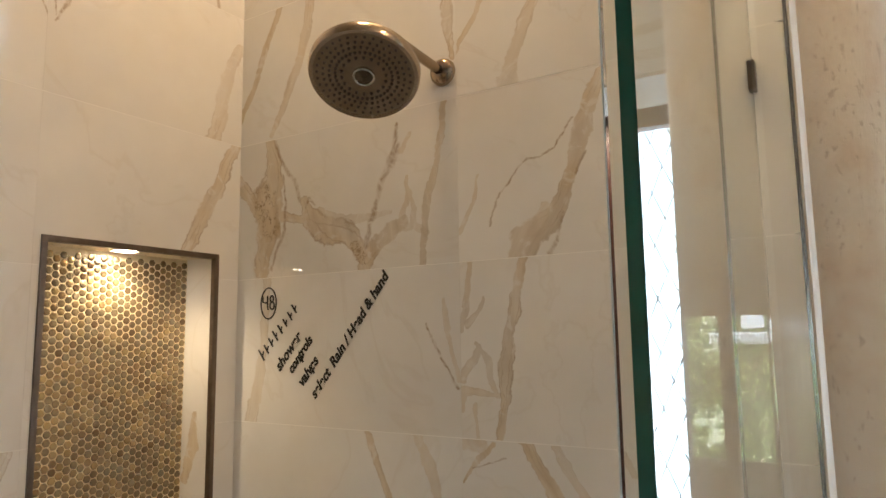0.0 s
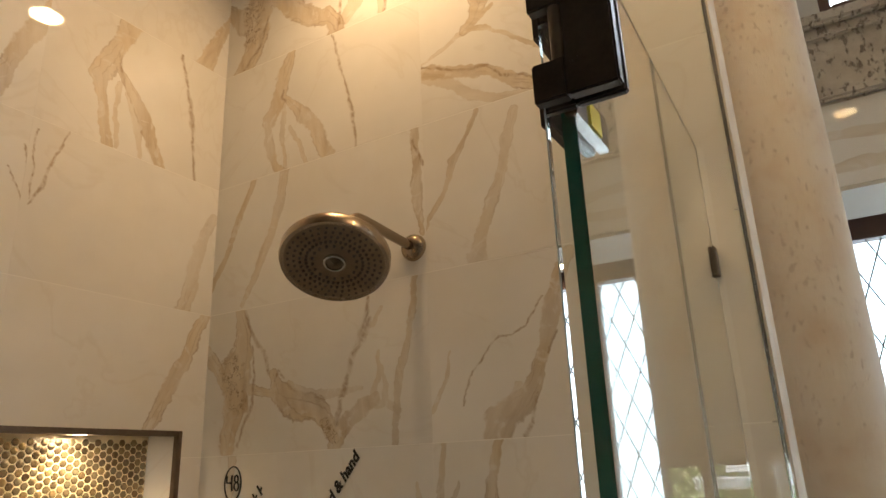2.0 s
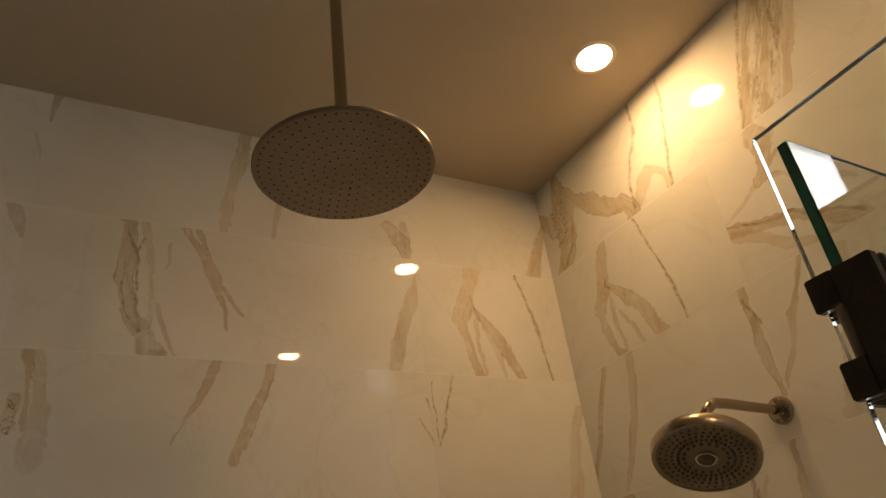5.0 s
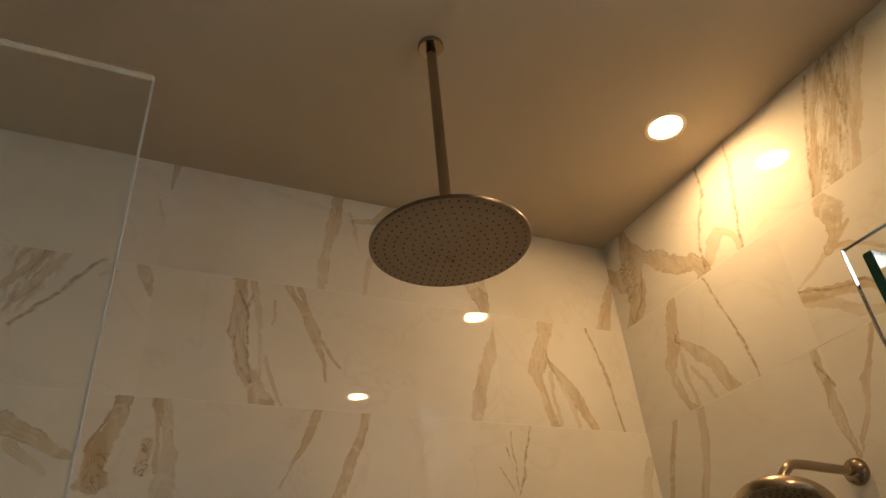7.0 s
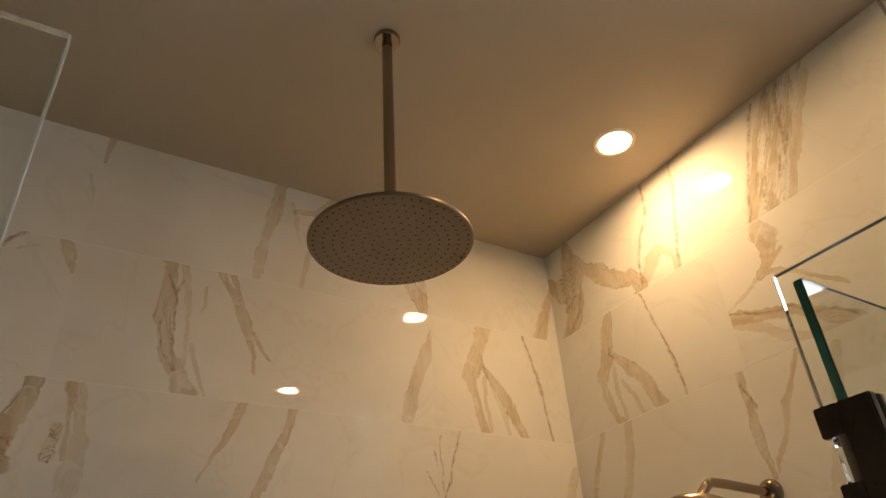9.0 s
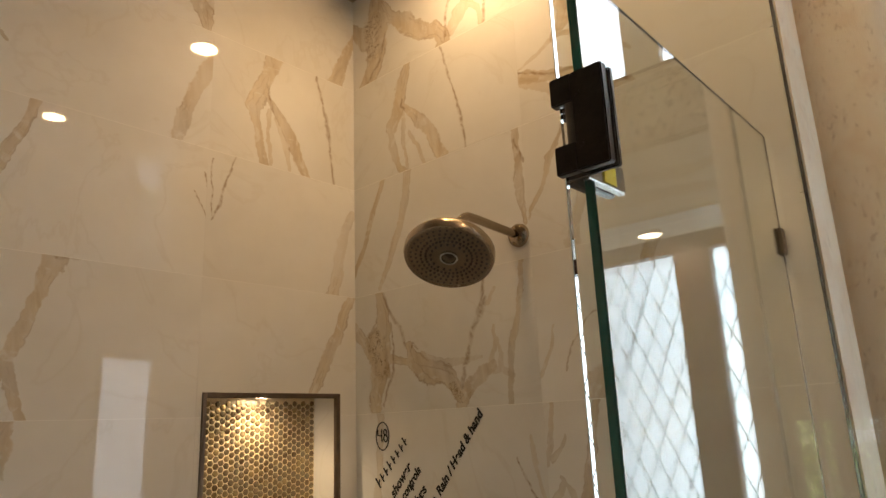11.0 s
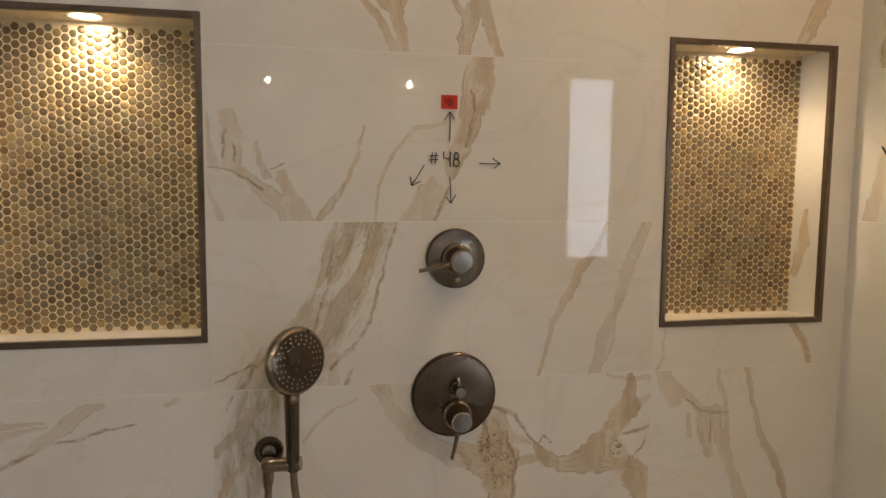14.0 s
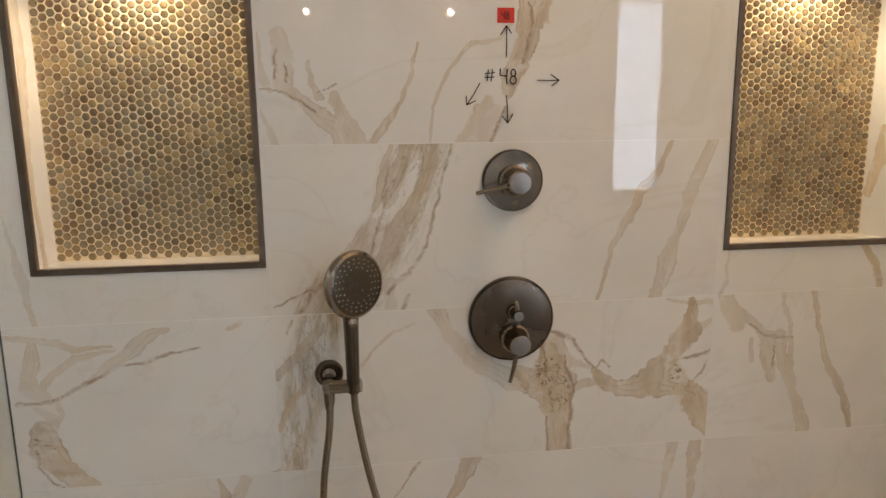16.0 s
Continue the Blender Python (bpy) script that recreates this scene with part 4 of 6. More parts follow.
def penny_material():
    m, nodes, links, bsdf = node_material("gold_penny_tile")
    info = nodes.new("ShaderNodeObjectInfo").outputs["Random"]
    isl = nodes.new("ShaderNodeNewGeometry")
    both = setup(nodes, links, "ShaderNodeMath", {"operation": "ADD"}, i0=info, i1=isl.outputs["Random Per Island"]).outputs[0]
    rnd = setup(nodes, links, "ShaderNodeMath", {"operation": "FRACT"}, i0=both).outputs[0]
    color = ramp(nodes, links, rnd, (0.0, (0.26, 0.17, 0.08)), (0.18, (0.38, 0.27, 0.135)), (0.34, (0.34, 0.28, 0.17)), (0.5, (0.42, 0.305, 0.16)), (0.66, (0.38, 0.325, 0.21)), (0.82, (0.46, 0.335, 0.17)), (0.93, (0.56, 0.41, 0.19)), (1.0, (0.70, 0.53, 0.27)))
    cloud = setup(nodes, links, "ShaderNodeTexNoise", Vector=isl.outputs["Position"], Scale=160.0, Detail=3.0).outputs["Fac"]
    n = nodes.new("ShaderNodeMix")
    n.data_type, n.blend_type = "RGBA", "MULTIPLY"
    n.inputs[0].default_value = 0.6
    links.new(color, n.inputs[6]), links.new(ramp(nodes, links, cloud, (0.3, 0.55), (0.7, 1.0)), n.inputs[7])
    links.new(n.outputs[2], bsdf.inputs["Base Color"])
    bsdf.inputs["Metallic"].default_value, bsdf.inputs["Roughness"].default_value = 0.6, 0.22
    bsdf.inputs["Coat Weight"].default_value, bsdf.inputs["Coat Roughness"].default_value = 0.35, 0.15
    b = setup(nodes, links, "ShaderNodeBump", Strength=0.5, Distance=0.002, Height=cloud)
    links.new(b.outputs[0], bsdf.inputs["Normal"])
    return m


PENNY_GOLD = penny_material()
PENNY_GROUT = surface("gold_grout", (0.72, 0.62, 0.43), (0.85, 0.75, 0.56), 60.0, (0.25, 0.4), 0.1, 0.3, 250.0)
NICHE_SIDE = marble_tile("niche_marble", [("band", [(-0.005, 1.46, 0.008), (0.0, 1.38, 0.020), (0.03, 1.30, 0.014)]), ("band", [(-1.955, 1.90, 0.010), (-1.935, 1.62, 0.018), (-1.955, 1.40, 0.012), (-1.93, 1.15, 0.014)])], "xy", 3.0, 0.12)


def penny_mesh():
    bm = bmesh.new()
    lathe(bm, [(HALF, 0.0), (HALF * 0.97, 0.0007), (HALF * 0.80, 0.0011), (0, 0.0013)], 12, ON_WALL)
    for v in bm.verts:
        # rounds pressed a little towards hexagons
        k = 1.0 + 0.035 * math.cos(6 * math.atan2(v.co.z, v.co.x))
        v.co.x, v.co.z = v.co.x * k, v.co.z * k
    me = bpy.data.meshes.new("penny_tile")
    bm.to_mesh(me)
    bm.free()
    me.materials.append(PENNY_GOLD)
    for f in me.polygons:
        f.use_smooth = True
    return me


PENNY_MESH = penny_mesh()


def niche(label, u0, u1, z0, z1):
    n = thing("shower_niche", label, "niche", "niches in the long wall")
    t, d = 0.013, NICHE_DEPTH
    bm = bmesh.new()
    for lo, hi in (((u0, -0.004, z0), (u0 + t, 0.012, z1)), ((u1 - t, -0.004, z0), (u1, 0.012, z1)), ((u0 + t, -0.004, z0), (u1 - t, 0.012, z0 + t)), ((u0 + t, -0.004, z1 - t), (u1 - t, 0.012, z1))):
        add_box(bm, lo, hi, 0.001)
    part("metal_trim", bm, BRONZE_TRIM, n, "dark bronze edge trim")
    a, b, lo, hi = u0 + t * 0.5, u1 - t * 0.5, z0 + t * 0.5, z1 - t * 0.5
    for nm, p, q, mat in (("side_panel", (u0, 0.012, z0), (a, d, z1), NICHE_SIDE), ("side_panel", (b, 0.012, z0), (u1, d, z1), NICHE_SIDE),
                          ("ledge", (a, 0.012, z0), (b, d, lo), NICHE_SIDE), ("top_panel", (a, 0.012, hi), (b, d, z1), PENNY_GROUT)):
        part(nm, box(p, q), mat, n)
    part("back_bed", box((u0, d, z0), (u1, d + 0.02, z1)), PENNY_GROUT, n)
    step = (b - a - 2 * HALF - 0.002) / round((b - a - 2 * HALF) / (PENNY * 0.866))
    rows = int((hi - lo) / PENNY)
    spots = []
    for c in range(round((b - a - 2 * HALF) / (PENNY * 0.866)) + 1):
        for r in range(rows + 1):
            z = lo + HALF + 0.001 + (r + 0.5 * (c % 2)) * PENNY
            if z + HALF < hi:
                spots.append((a + HALF + 0.001 + c * step, z))
    rng = random.Random(7)
    order = sorted(spots, key=lambda s: abs(s[1] - 1.42) + 0.4 * abs(s[0] - (a + b) / 2))
    for x, z in order[:300]:
        ob = new("penny_tile", PENNY_MESH)
        ob.parent = n
        ob.matrix_basis = pose(x + rng.uniform(-0.0003, 0.0003), d - 0.0004, z + rng.uniform(-0.0003, 0.0003), rng.uniform(-4.5, 4.5), rng.uniform(-6, 6), rng.uniform(-4.5, 4.5))
    verts, faces = [], []
    src = [v.co.copy() for v in PENNY_MESH.vertices]
    for x, z in order[300:]:
        m = pose(x + rng.uniform(-0.0003, 0.0003), d - 0.0004, z + rng.uniform(-0.0003, 0.0003), rng.uniform(-4.5, 4.5), rng.uniform(-6, 6), rng.uniform(-4.5, 4.5))
        k = len(verts)
        verts += [m @ v for v in src]
        faces += [[k + i for i in f.vertices] for f in PENNY_MESH.polygons]
    me = bpy.data.meshes.new("penny_mosaic")
    me.from_pydata(verts, [], faces)
    me.materials.append(PENNY_GOLD)
    for f in me.polygons:
        f.use_smooth = True
    rest = new("penny_mosaic", me)
    rest.parent = n
    tagged(rest, kind="stuff")
    lx = (u0 + u1) / 2
    bm = bmesh.new()
    lathe(bm, [(0.026, 0.0), (0.031, -0.003), (0.033, 0.0)], 28, pose(lx, 0.058, hi - 0.0004))
    part("lamp_ring", bm, LAMP_TRIM, n)
    bm = bmesh.new()
    lathe(bm, [(0.026, 0.0), (0.015, -0.0025), (0, -0.003)], 28, pose(lx, 0.058, hi - 0.0006))
    part("lamp_lens", bm, NICHE_GLOW, n, "lit warm white lamp lens")
    return n


niche("lit gold penny tile niche in a dark bronze trim", *NICHES[0])
niche("lit gold penny tile niche in bronze trim near the corner", *NICHES[1])

# ---- writing and sticker ----
tagged(part("sticker", box((-1.040, -0.0016, 1.684), (-1.004, -0.0004, 1.714)), RED_PAPER), "small red paper sticker with a number on the tiled wall", "sticker")


def written(name, text, m, size, parent=None, shear=0.0):
    cu = bpy.data.curves.new(name, "FONT")
    cu.body, cu.size, cu.shear, cu.align_x, cu.align_y = text, size, shear, "LEFT", "BOTTOM_BASELINE"
    cu.extrude, cu.offset = 0.0002, 0.0
    cu.materials.append(INK)
    ob = new(name, cu)
    ob.matrix_basis = m
    if parent:
        ob.parent = parent
    return ob


def stroke(bm, m, points, r):
    tube(bm, [m @ Vector((*p, 0)) for p in points], r, 6)


FACE_A = pose(0, -0.0022, 0, 90, 0, 0)
FACE_B = pose(-0.0008, 0, 0, 90, 0, -90)


def on_a(u, z):
    return Matrix.Translation((u, 0, z)) @ FACE_A


def on_b(u, z, turn=0.0):
    return Matrix.Translation((0, -u, z)) @ FACE_B @ pose(0, 0, 0, 0, 0, turn)


def arrow(bm, m, tail, head, r=0.0011):
    (ax, ay), (bx, by) = tail, head
    stroke(bm, m, [tail, ((ax + bx) / 2 + 0.0008, (ay + by) / 2 - 0.0006), head], r)
    d = math.atan2(by - ay, bx - ax)
    for s, k in ((2.55, 0.022), (-2.5, 0.019)):
        stroke(bm, m, [head, (bx + k * math.cos(d + s), by + k * math.sin(d + s))], r)


def figure_48(bm, m, s, r):
    """The hand-drawn number 48, s high."""
    stroke(bm, m, [(0.02 * s, 1.0 * s), (0.0, 0.55 * s), (0.30 * s, 0.50 * s), (0.52 * s, 0.52 * s)], r)
    stroke(bm, m, [(0.52 * s, 1.0 * s), (0.47 * s, 0.4 * s), (0.50 * s, -0.05 * s)], r)
    c = [(0.95 * s + 0.17 * s * math.sin(a) * (1.0 if a < math.pi * 2 else 1.25), (0.72 + 0.24 * math.cos(a)) * s) for a in [2 * math.pi * k / 14 for k in range(15)]]
    stroke(bm, m, c, r)
    c = [(0.95 * s + 0.22 * s * math.sin(a), (0.22 + 0.27 * math.cos(a)) * s) for a in [2 * math.pi * k / 14 for k in range(15)]]
    stroke(bm, m, c, r)


note = thing("marker_note", "black marker arrows and number on the marble tile", "writing")
bm = bmesh.new()
figure_48(bm, on_a(-1.034, 1.562), 0.030, 0.0013)
part("number", bm, INK, note)
bm = bmesh.new()
m = on_a(-1.066, 1.566)
for p in ([(0.004, 0.0), (0.007, 0.024)], [(0.013, 0.0), (0.016, 0.025)], [(0.0, 0.016), (0.021, 0.018)], [(-0.001, 0.008), (0.020, 0.009)]):
    stroke(bm, m, p, 0.0010)
part("number_sign", bm, INK, note)
for tail, head in (((-1.021, 1.615), (-1.021, 1.678)), ((-1.020, 1.538), (-1.017, 1.480)), ((-1.077, 1.563), (-1.105, 1.518)), ((-0.954, 1.568), (-0.906, 1.568))):
    bm = bmesh.new()
    arrow(bm, FACE_A, tail, head)
    part("arrow", bm, INK, note)
bm = bmesh.new()
figure_48(bm, on_a(-1.0325, 1.692), 0.015, 0.0009)
part("sticker_number", bm, INK, bpy.data.objects["sticker"])

order = thing("marker_order", "black marker order note written aslant on the marble tile", "writing")
bm = bmesh.new()
figure_48(bm, on_b(0.098, 1.719, 4), 0.034, 0.0021)
part("number", bm, INK, order)
bm = bmesh.new()
ring = [(0.029 * math.sin(a) * 0.93, 0.039 * math.cos(a)) for a in [2 * math.pi * k / 26 for k in range(27)]]
stroke(bm, on_b(0.117, 1.735), ring, 0.0017)
part("circle", bm, INK, order)
# the maker's name, as plain bars
bm = bmesh.new()
m = on_b(0.103, 1.590, 46.5)
for k, (w, h) in enumerate(((0.018, 0.024), (0.016, 0.020), (0.015, 0.020), (0.013, 0.022), (0.014, 0.020), (0.014, 0.018), (0.015, 0.018), (0.014, 0.020))):
    stroke(bm, m, [(0.0035 + 0.0226 * k, 0.001 * (k % 3)), (0.0035 + 0.0226 * k + w * 0.25, h * 1.35)], 0.0022)
    stroke(bm, m, [(0.0035 + 0.0226 * k, h * 0.45), (0.0035 + 0.0226 * k + w * 0.8, h * 0.75)], 0.0020)
part("name_bars", bm, INK, order)
for text, u, z, turn, size, in (("shower", 0.160, 1.565, 49, 0.036), ("controls", 0.201, 1.560, 50, 0.031), ("+", 0.234, 1.580, 50, 0.032), ("valves", 0.236, 1.529, 50, 0.034),
                               ("+", 0.270, 1.554, 50, 0.032), ("select", 0.278, 1.503, 51, 0.033), ("Rain / Head & hand", 0.336, 1.576, 52, 0.033)):
    w = written("word", text, on_b(u, z, turn), size, order, 0.25)
    w.data.offset = 0.0013

# ---- tiles, last ----
# printed veins of single tiles: strokes of (along the wall, height, half width)
VEINS = {}
VEINS["a12"] = [
    ("streak", [(-1.424, 1.062, 0.051), (-1.458, 0.961, 0.0563), (-1.482, 0.845, 0.0469), (-1.498, 0.718, 0.0345)]),
    ("hair", [(-1.486, 1.068, 0.005), (-1.499, 1.038, 0.0049)]),
    ("band", [(-1.436, 1.043, 0.0098), (-1.487, 0.982, 0.0098), (-1.525, 0.942, 0.0088)]),
    ("band", [(-1.441, 0.941, 0.0088), (-1.502, 0.879, 0.0088), (-1.525, 0.821, 0.0064)]),
    ("pale", [(-1.431, 0.881, 0.0102), (-1.479, 0.784, 0.0117), (-1.51, 0.715, 0.0104)]),
    ("pale", [(-1.222, 1.047, 0.0032), (-1.278, 1.026, 0.0045), (-1.316, 0.985, 0.0044), (-1.342, 0.957, 0.0039)]),
    ("pale", [(-1.175, 1.077, 0.0166), (-1.146, 1.021, 0.0166), (-1.102, 0.969, 0.0186), (-1.05, 0.929, 0.0172), (-1.004, 0.902, 0.0162), (-0.968, 0.879, 0.0096)]),
    ("band", [(-0.928, 0.996, 0.0108), (-0.911, 0.941, 0.027), (-0.897, 0.885, 0.0468), (-0.895, 0.837, 0.0399), (-0.89, 0.787, 0.0289), (-0.887, 0.716, 0.0281)]),
]
VEINS["a12"] += [
    ("band", [(-0.987, 0.921, 0.0122), (-0.95, 0.892, 0.023), (-0.919, 0.852, 0.0193)]),
    ("knot", [(-0.915, 0.921, 0.0413), (-0.896, 0.851, 0.0413)]),
    ("hair", [(-0.932, 0.983, 0.0047), (-0.92, 0.942, 0.0047), (-0.924, 0.904, 0.0041)]),
    ("hair", [(-0.88, 0.953, 0.0041), (-0.87, 0.911, 0.0055), (-0.857, 0.869, 0.0056), (-0.858, 0.813, 0.0055), (-0.865, 0.764, 0.0056), (-0.864, 0.717, 0.0057)]),
    ("hair", [(-0.921, 0.806, 0.0035), (-0.914, 0.718, 0.0043)]),
    ("hair", [(-0.912, 1.014, 0.004), (-0.861, 0.992, 0.0054), (-0.831, 0.95, 0.0056), (-0.809, 0.918, 0.0054)]),
    ("pale", [(-0.899, 0.994, 0.0135), (-0.871, 0.939, 0.0138), (-0.823, 0.922, 0.0069)]),
    ("pale", [(-0.856, 0.873, 0.0098), (-0.808, 0.885, 0.0138)]),
    ("band", [(-0.809, 0.914, 0.0083), (-0.786, 0.886, 0.0193), (-0.75, 0.864, 0.0196), (-0.697, 0.866, 0.028), (-0.653, 0.886, 0.0343)]),
]
VEINS["a12"] += [
    ("hair", [(-0.802, 0.918, 0.0034), (-0.788, 0.936, 0.0048), (-0.771, 0.919, 0.0035)]),
    ("band", [(-0.659, 0.895, 0.0196), (-0.623, 0.928, 0.0186), (-0.597, 0.971, 0.0214), (-0.579, 1.004, 0.021), (-0.572, 1.045, 0.0128), (-0.577, 1.072, 0.0083)]),
    ("hair", [(-0.618, 0.923, 0.0028), (-0.566, 0.931, 0.0063), (-0.512, 0.949, 0.0043)]),
    ("pale", [(-0.514, 1.026, 0.0056), (-0.552, 1.006, 0.0084), (-0.583, 0.98, 0.0112)]),
    ("band", [(-0.64, 0.854, 0.0229), (-0.6, 0.849, 0.0145), (-0.563, 0.849, 0.0189), (-0.549, 0.812, 0.0349), (-0.535, 0.768, 0.0256), (-0.515, 0.73, 0.009)]),
    ("knot", [(-0.605, 0.894, 0.0224), (-0.579, 0.833, 0.0262)]),
    ("hair", [(-0.562, 0.869, 0.0043), (-0.542, 0.89, 0.0043), (-0.535, 0.918, 0.0035)]),
    ("pale", [(-0.637, 1.075, 0.0027), (-0.581, 1.063, 0.0055), (-0.508, 1.065, 0.0069)]),
]
VEINS["a02"] = [
    ("pale", [(-2.08, 1.064, 0.0035), (-2.017, 1.053, 0.0058), (-1.963, 1.045, 0.0068), (-1.932, 1.03, 0.0069), (-1.854, 1.033, 0.0035)]),
    ("pale", [(-2.011, 1.047, 0.0093), (-2.022, 0.99, 0.0207), (-2.034, 0.948, 0.0177), (-1.988, 0.918, 0.0081)]),
    ("pale", [(-1.988, 0.919, 0.0046), (-2.007, 0.946, 0.0095), (-1.97, 0.981, 0.0071), (-1.934, 1.009, 0.0069), (-1.849, 1.025, 0.0035)]),
    ("pale", [(-1.748, 1.061, 0.0046), (-1.786, 1.049, 0.012), (-1.828, 1.015, 0.0118), (-1.864, 0.993, 0.0096), (-1.894, 0.97, 0.0071), (-1.92, 0.95, 0.0035)]),
    ("hair", [(-2.054, 0.914, 0.0057), (-1.999, 0.917, 0.0053), (-1.959, 0.928, 0.0059), (-1.918, 0.952, 0.0058), (-1.871, 0.974, 0.0063), (-1.841, 0.991, 0.0053), (-1.79, 0.992, 0.0053), (-1.744, 1.007, 0.0054), (-1.683, 1.018, 0.003)]),
    ("pale", [(-2.02, 0.904, 0.0046), (-1.989, 0.881, 0.0094), (-2.026, 0.849, 0.0083)]),
]
VEINS["a02"] += [
    ("band", [(-2.011, 0.861, 0.0154), (-2.004, 0.82, 0.0278), (-1.986, 0.779, 0.0295), (-1.961, 0.745, 0.0253), (-1.921, 0.725, 0.0123)]),
    ("knot", [(-1.989, 0.814, 0.0071), (-2.028, 0.832, 0.0121)]),
    ("hair", [(-2.029, 0.809, 0.0036), (-2.026, 0.77, 0.0042), (-1.997, 0.728, 0.0042), (-1.952, 0.707, 0.0037)]),
    ("pale", [(-1.977, 0.913, 0.0059), (-1.974, 0.881, 0.0071), (-1.989, 0.857, 0.0097)]),
    ("pale", [(-1.622, 1.057, 0.006), (-1.594, 1.067, 0.0048)]),
    ("hair", [(-1.528, 0.726, 0.0038), (-1.568, 0.717, 0.0051), (-1.602, 0.708, 0.0039)]),
]
VEINS["a01"] = [
    ("band", [(-1.658, 0.709, 0.0039), (-1.648, 0.67, 0.0091), (-1.648, 0.628, 0.0077)]),
    ("pale", [(-1.607, 0.707, 0.013), (-1.624, 0.667, 0.0128), (-1.639, 0.627, 0.0078)]),
]
VEINS["a13"] = [
    ("streak", [(-1.203, 1.439, 0.0624), (-1.228, 1.338, 0.0624), (-1.273, 1.242, 0.0624), (-1.336, 1.158, 0.06), (-1.386, 1.085, 0.0711)]),
    ("band", [(-1.263, 1.44, 0.0059), (-1.283, 1.375, 0.0082), (-1.292, 1.334, 0.0084), (-1.302, 1.302, 0.006)]),
    ("pale", [(-1.23, 1.439, 0.0176), (-1.255, 1.363, 0.0165), (-1.276, 1.315, 0.0108)]),
    ("hair", [(-1.275, 1.342, 0.0036), (-1.285, 1.291, 0.0036), (-1.302, 1.243, 0.0036), (-1.316, 1.205, 0.0031)]),
    ("band", [(-1.17, 1.438, 0.0129), (-1.186, 1.373, 0.0147), (-1.217, 1.314, 0.0168), (-1.25, 1.264, 0.0147), (-1.273, 1.215, 0.0156), (-1.296, 1.169, 0.0123)]),
    ("hair", [(-1.139, 1.434, 0.0047), (-1.159, 1.361, 0.0048), (-1.172, 1.3, 0.0049), (-1.181, 1.264, 0.0063), (-1.206, 1.203, 0.0061), (-1.232, 1.16, 0.0063), (-1.263, 1.143, 0.0064), (-1.278, 1.115, 0.0061)]),
    ("hair", [(-1.236, 1.114, 0.005), (-1.251, 1.076, 0.0051)]),
]
VEINS["a13"] += [
    ("pale", [(-1.275, 1.143, 0.0123), (-1.277, 1.077, 0.0125)]),
    ("pale", [(-1.306, 1.268, 0.0159), (-1.346, 1.22, 0.0168), (-1.383, 1.185, 0.0172), (-1.427, 1.131, 0.0147), (-1.452, 1.088, 0.0172)]),
    ("hair", [(-1.41, 1.155, 0.0037), (-1.439, 1.125, 0.0043), (-1.467, 1.089, 0.0043)]),
    ("hair", [(-1.442, 1.132, 0.0025), (-1.487, 1.115, 0.0031), (-1.522, 1.097, 0.0025)]),
    ("band", [(-0.642, 1.437, 0.0052), (-0.673, 1.375, 0.0065), (-0.711, 1.332, 0.0104), (-0.735, 1.269, 0.0106), (-0.778, 1.2, 0.0052), (-0.805, 1.079, 0.0041)]),
    ("pale", [(-0.546, 1.435, 0.0091), (-0.573, 1.373, 0.0106), (-0.598, 1.31, 0.0133), (-0.619, 1.233, 0.0108), (-0.642, 1.169, 0.0162), (-0.668, 1.079, 0.0138)]),
]
VEINS["a14"] = [
    ("band", [(-0.942, 1.753, 0.0218), (-0.95, 1.731, 0.0223), (-0.974, 1.663, 0.0228), (-0.997, 1.6, 0.02), (-1.015, 1.542, 0.0118)]),
    ("pale", [(-1.061, 1.527, 0.0117), (-1.064, 1.492, 0.0324), (-1.09, 1.436, 0.0336)]),
    ("hair", [(-0.971, 1.725, 0.0029), (-0.962, 1.686, 0.0047), (-0.972, 1.651, 0.0046), (-0.986, 1.603, 0.0047)]),
    ("hair", [(-1.025, 1.511, 0.0031), (-1.038, 1.472, 0.0049), (-1.055, 1.435, 0.0049)]),
    ("pale", [(-1.009, 1.69, 0.0035), (-1.034, 1.651, 0.0047), (-1.064, 1.642, 0.0047), (-1.094, 1.642, 0.0047), (-1.135, 1.6, 0.0046), (-1.159, 1.56, 0.0046), (-1.178, 1.514, 0.0035), (-1.182, 1.438, 0.0029)]),
    ("band", [(-1.207, 1.645, 0.0023), (-1.212, 1.611, 0.004), (-1.228, 1.56, 0.0047), (-1.249, 1.515, 0.0053), (-1.273, 1.486, 0.0082), (-1.298, 1.446, 0.0069)]),
]
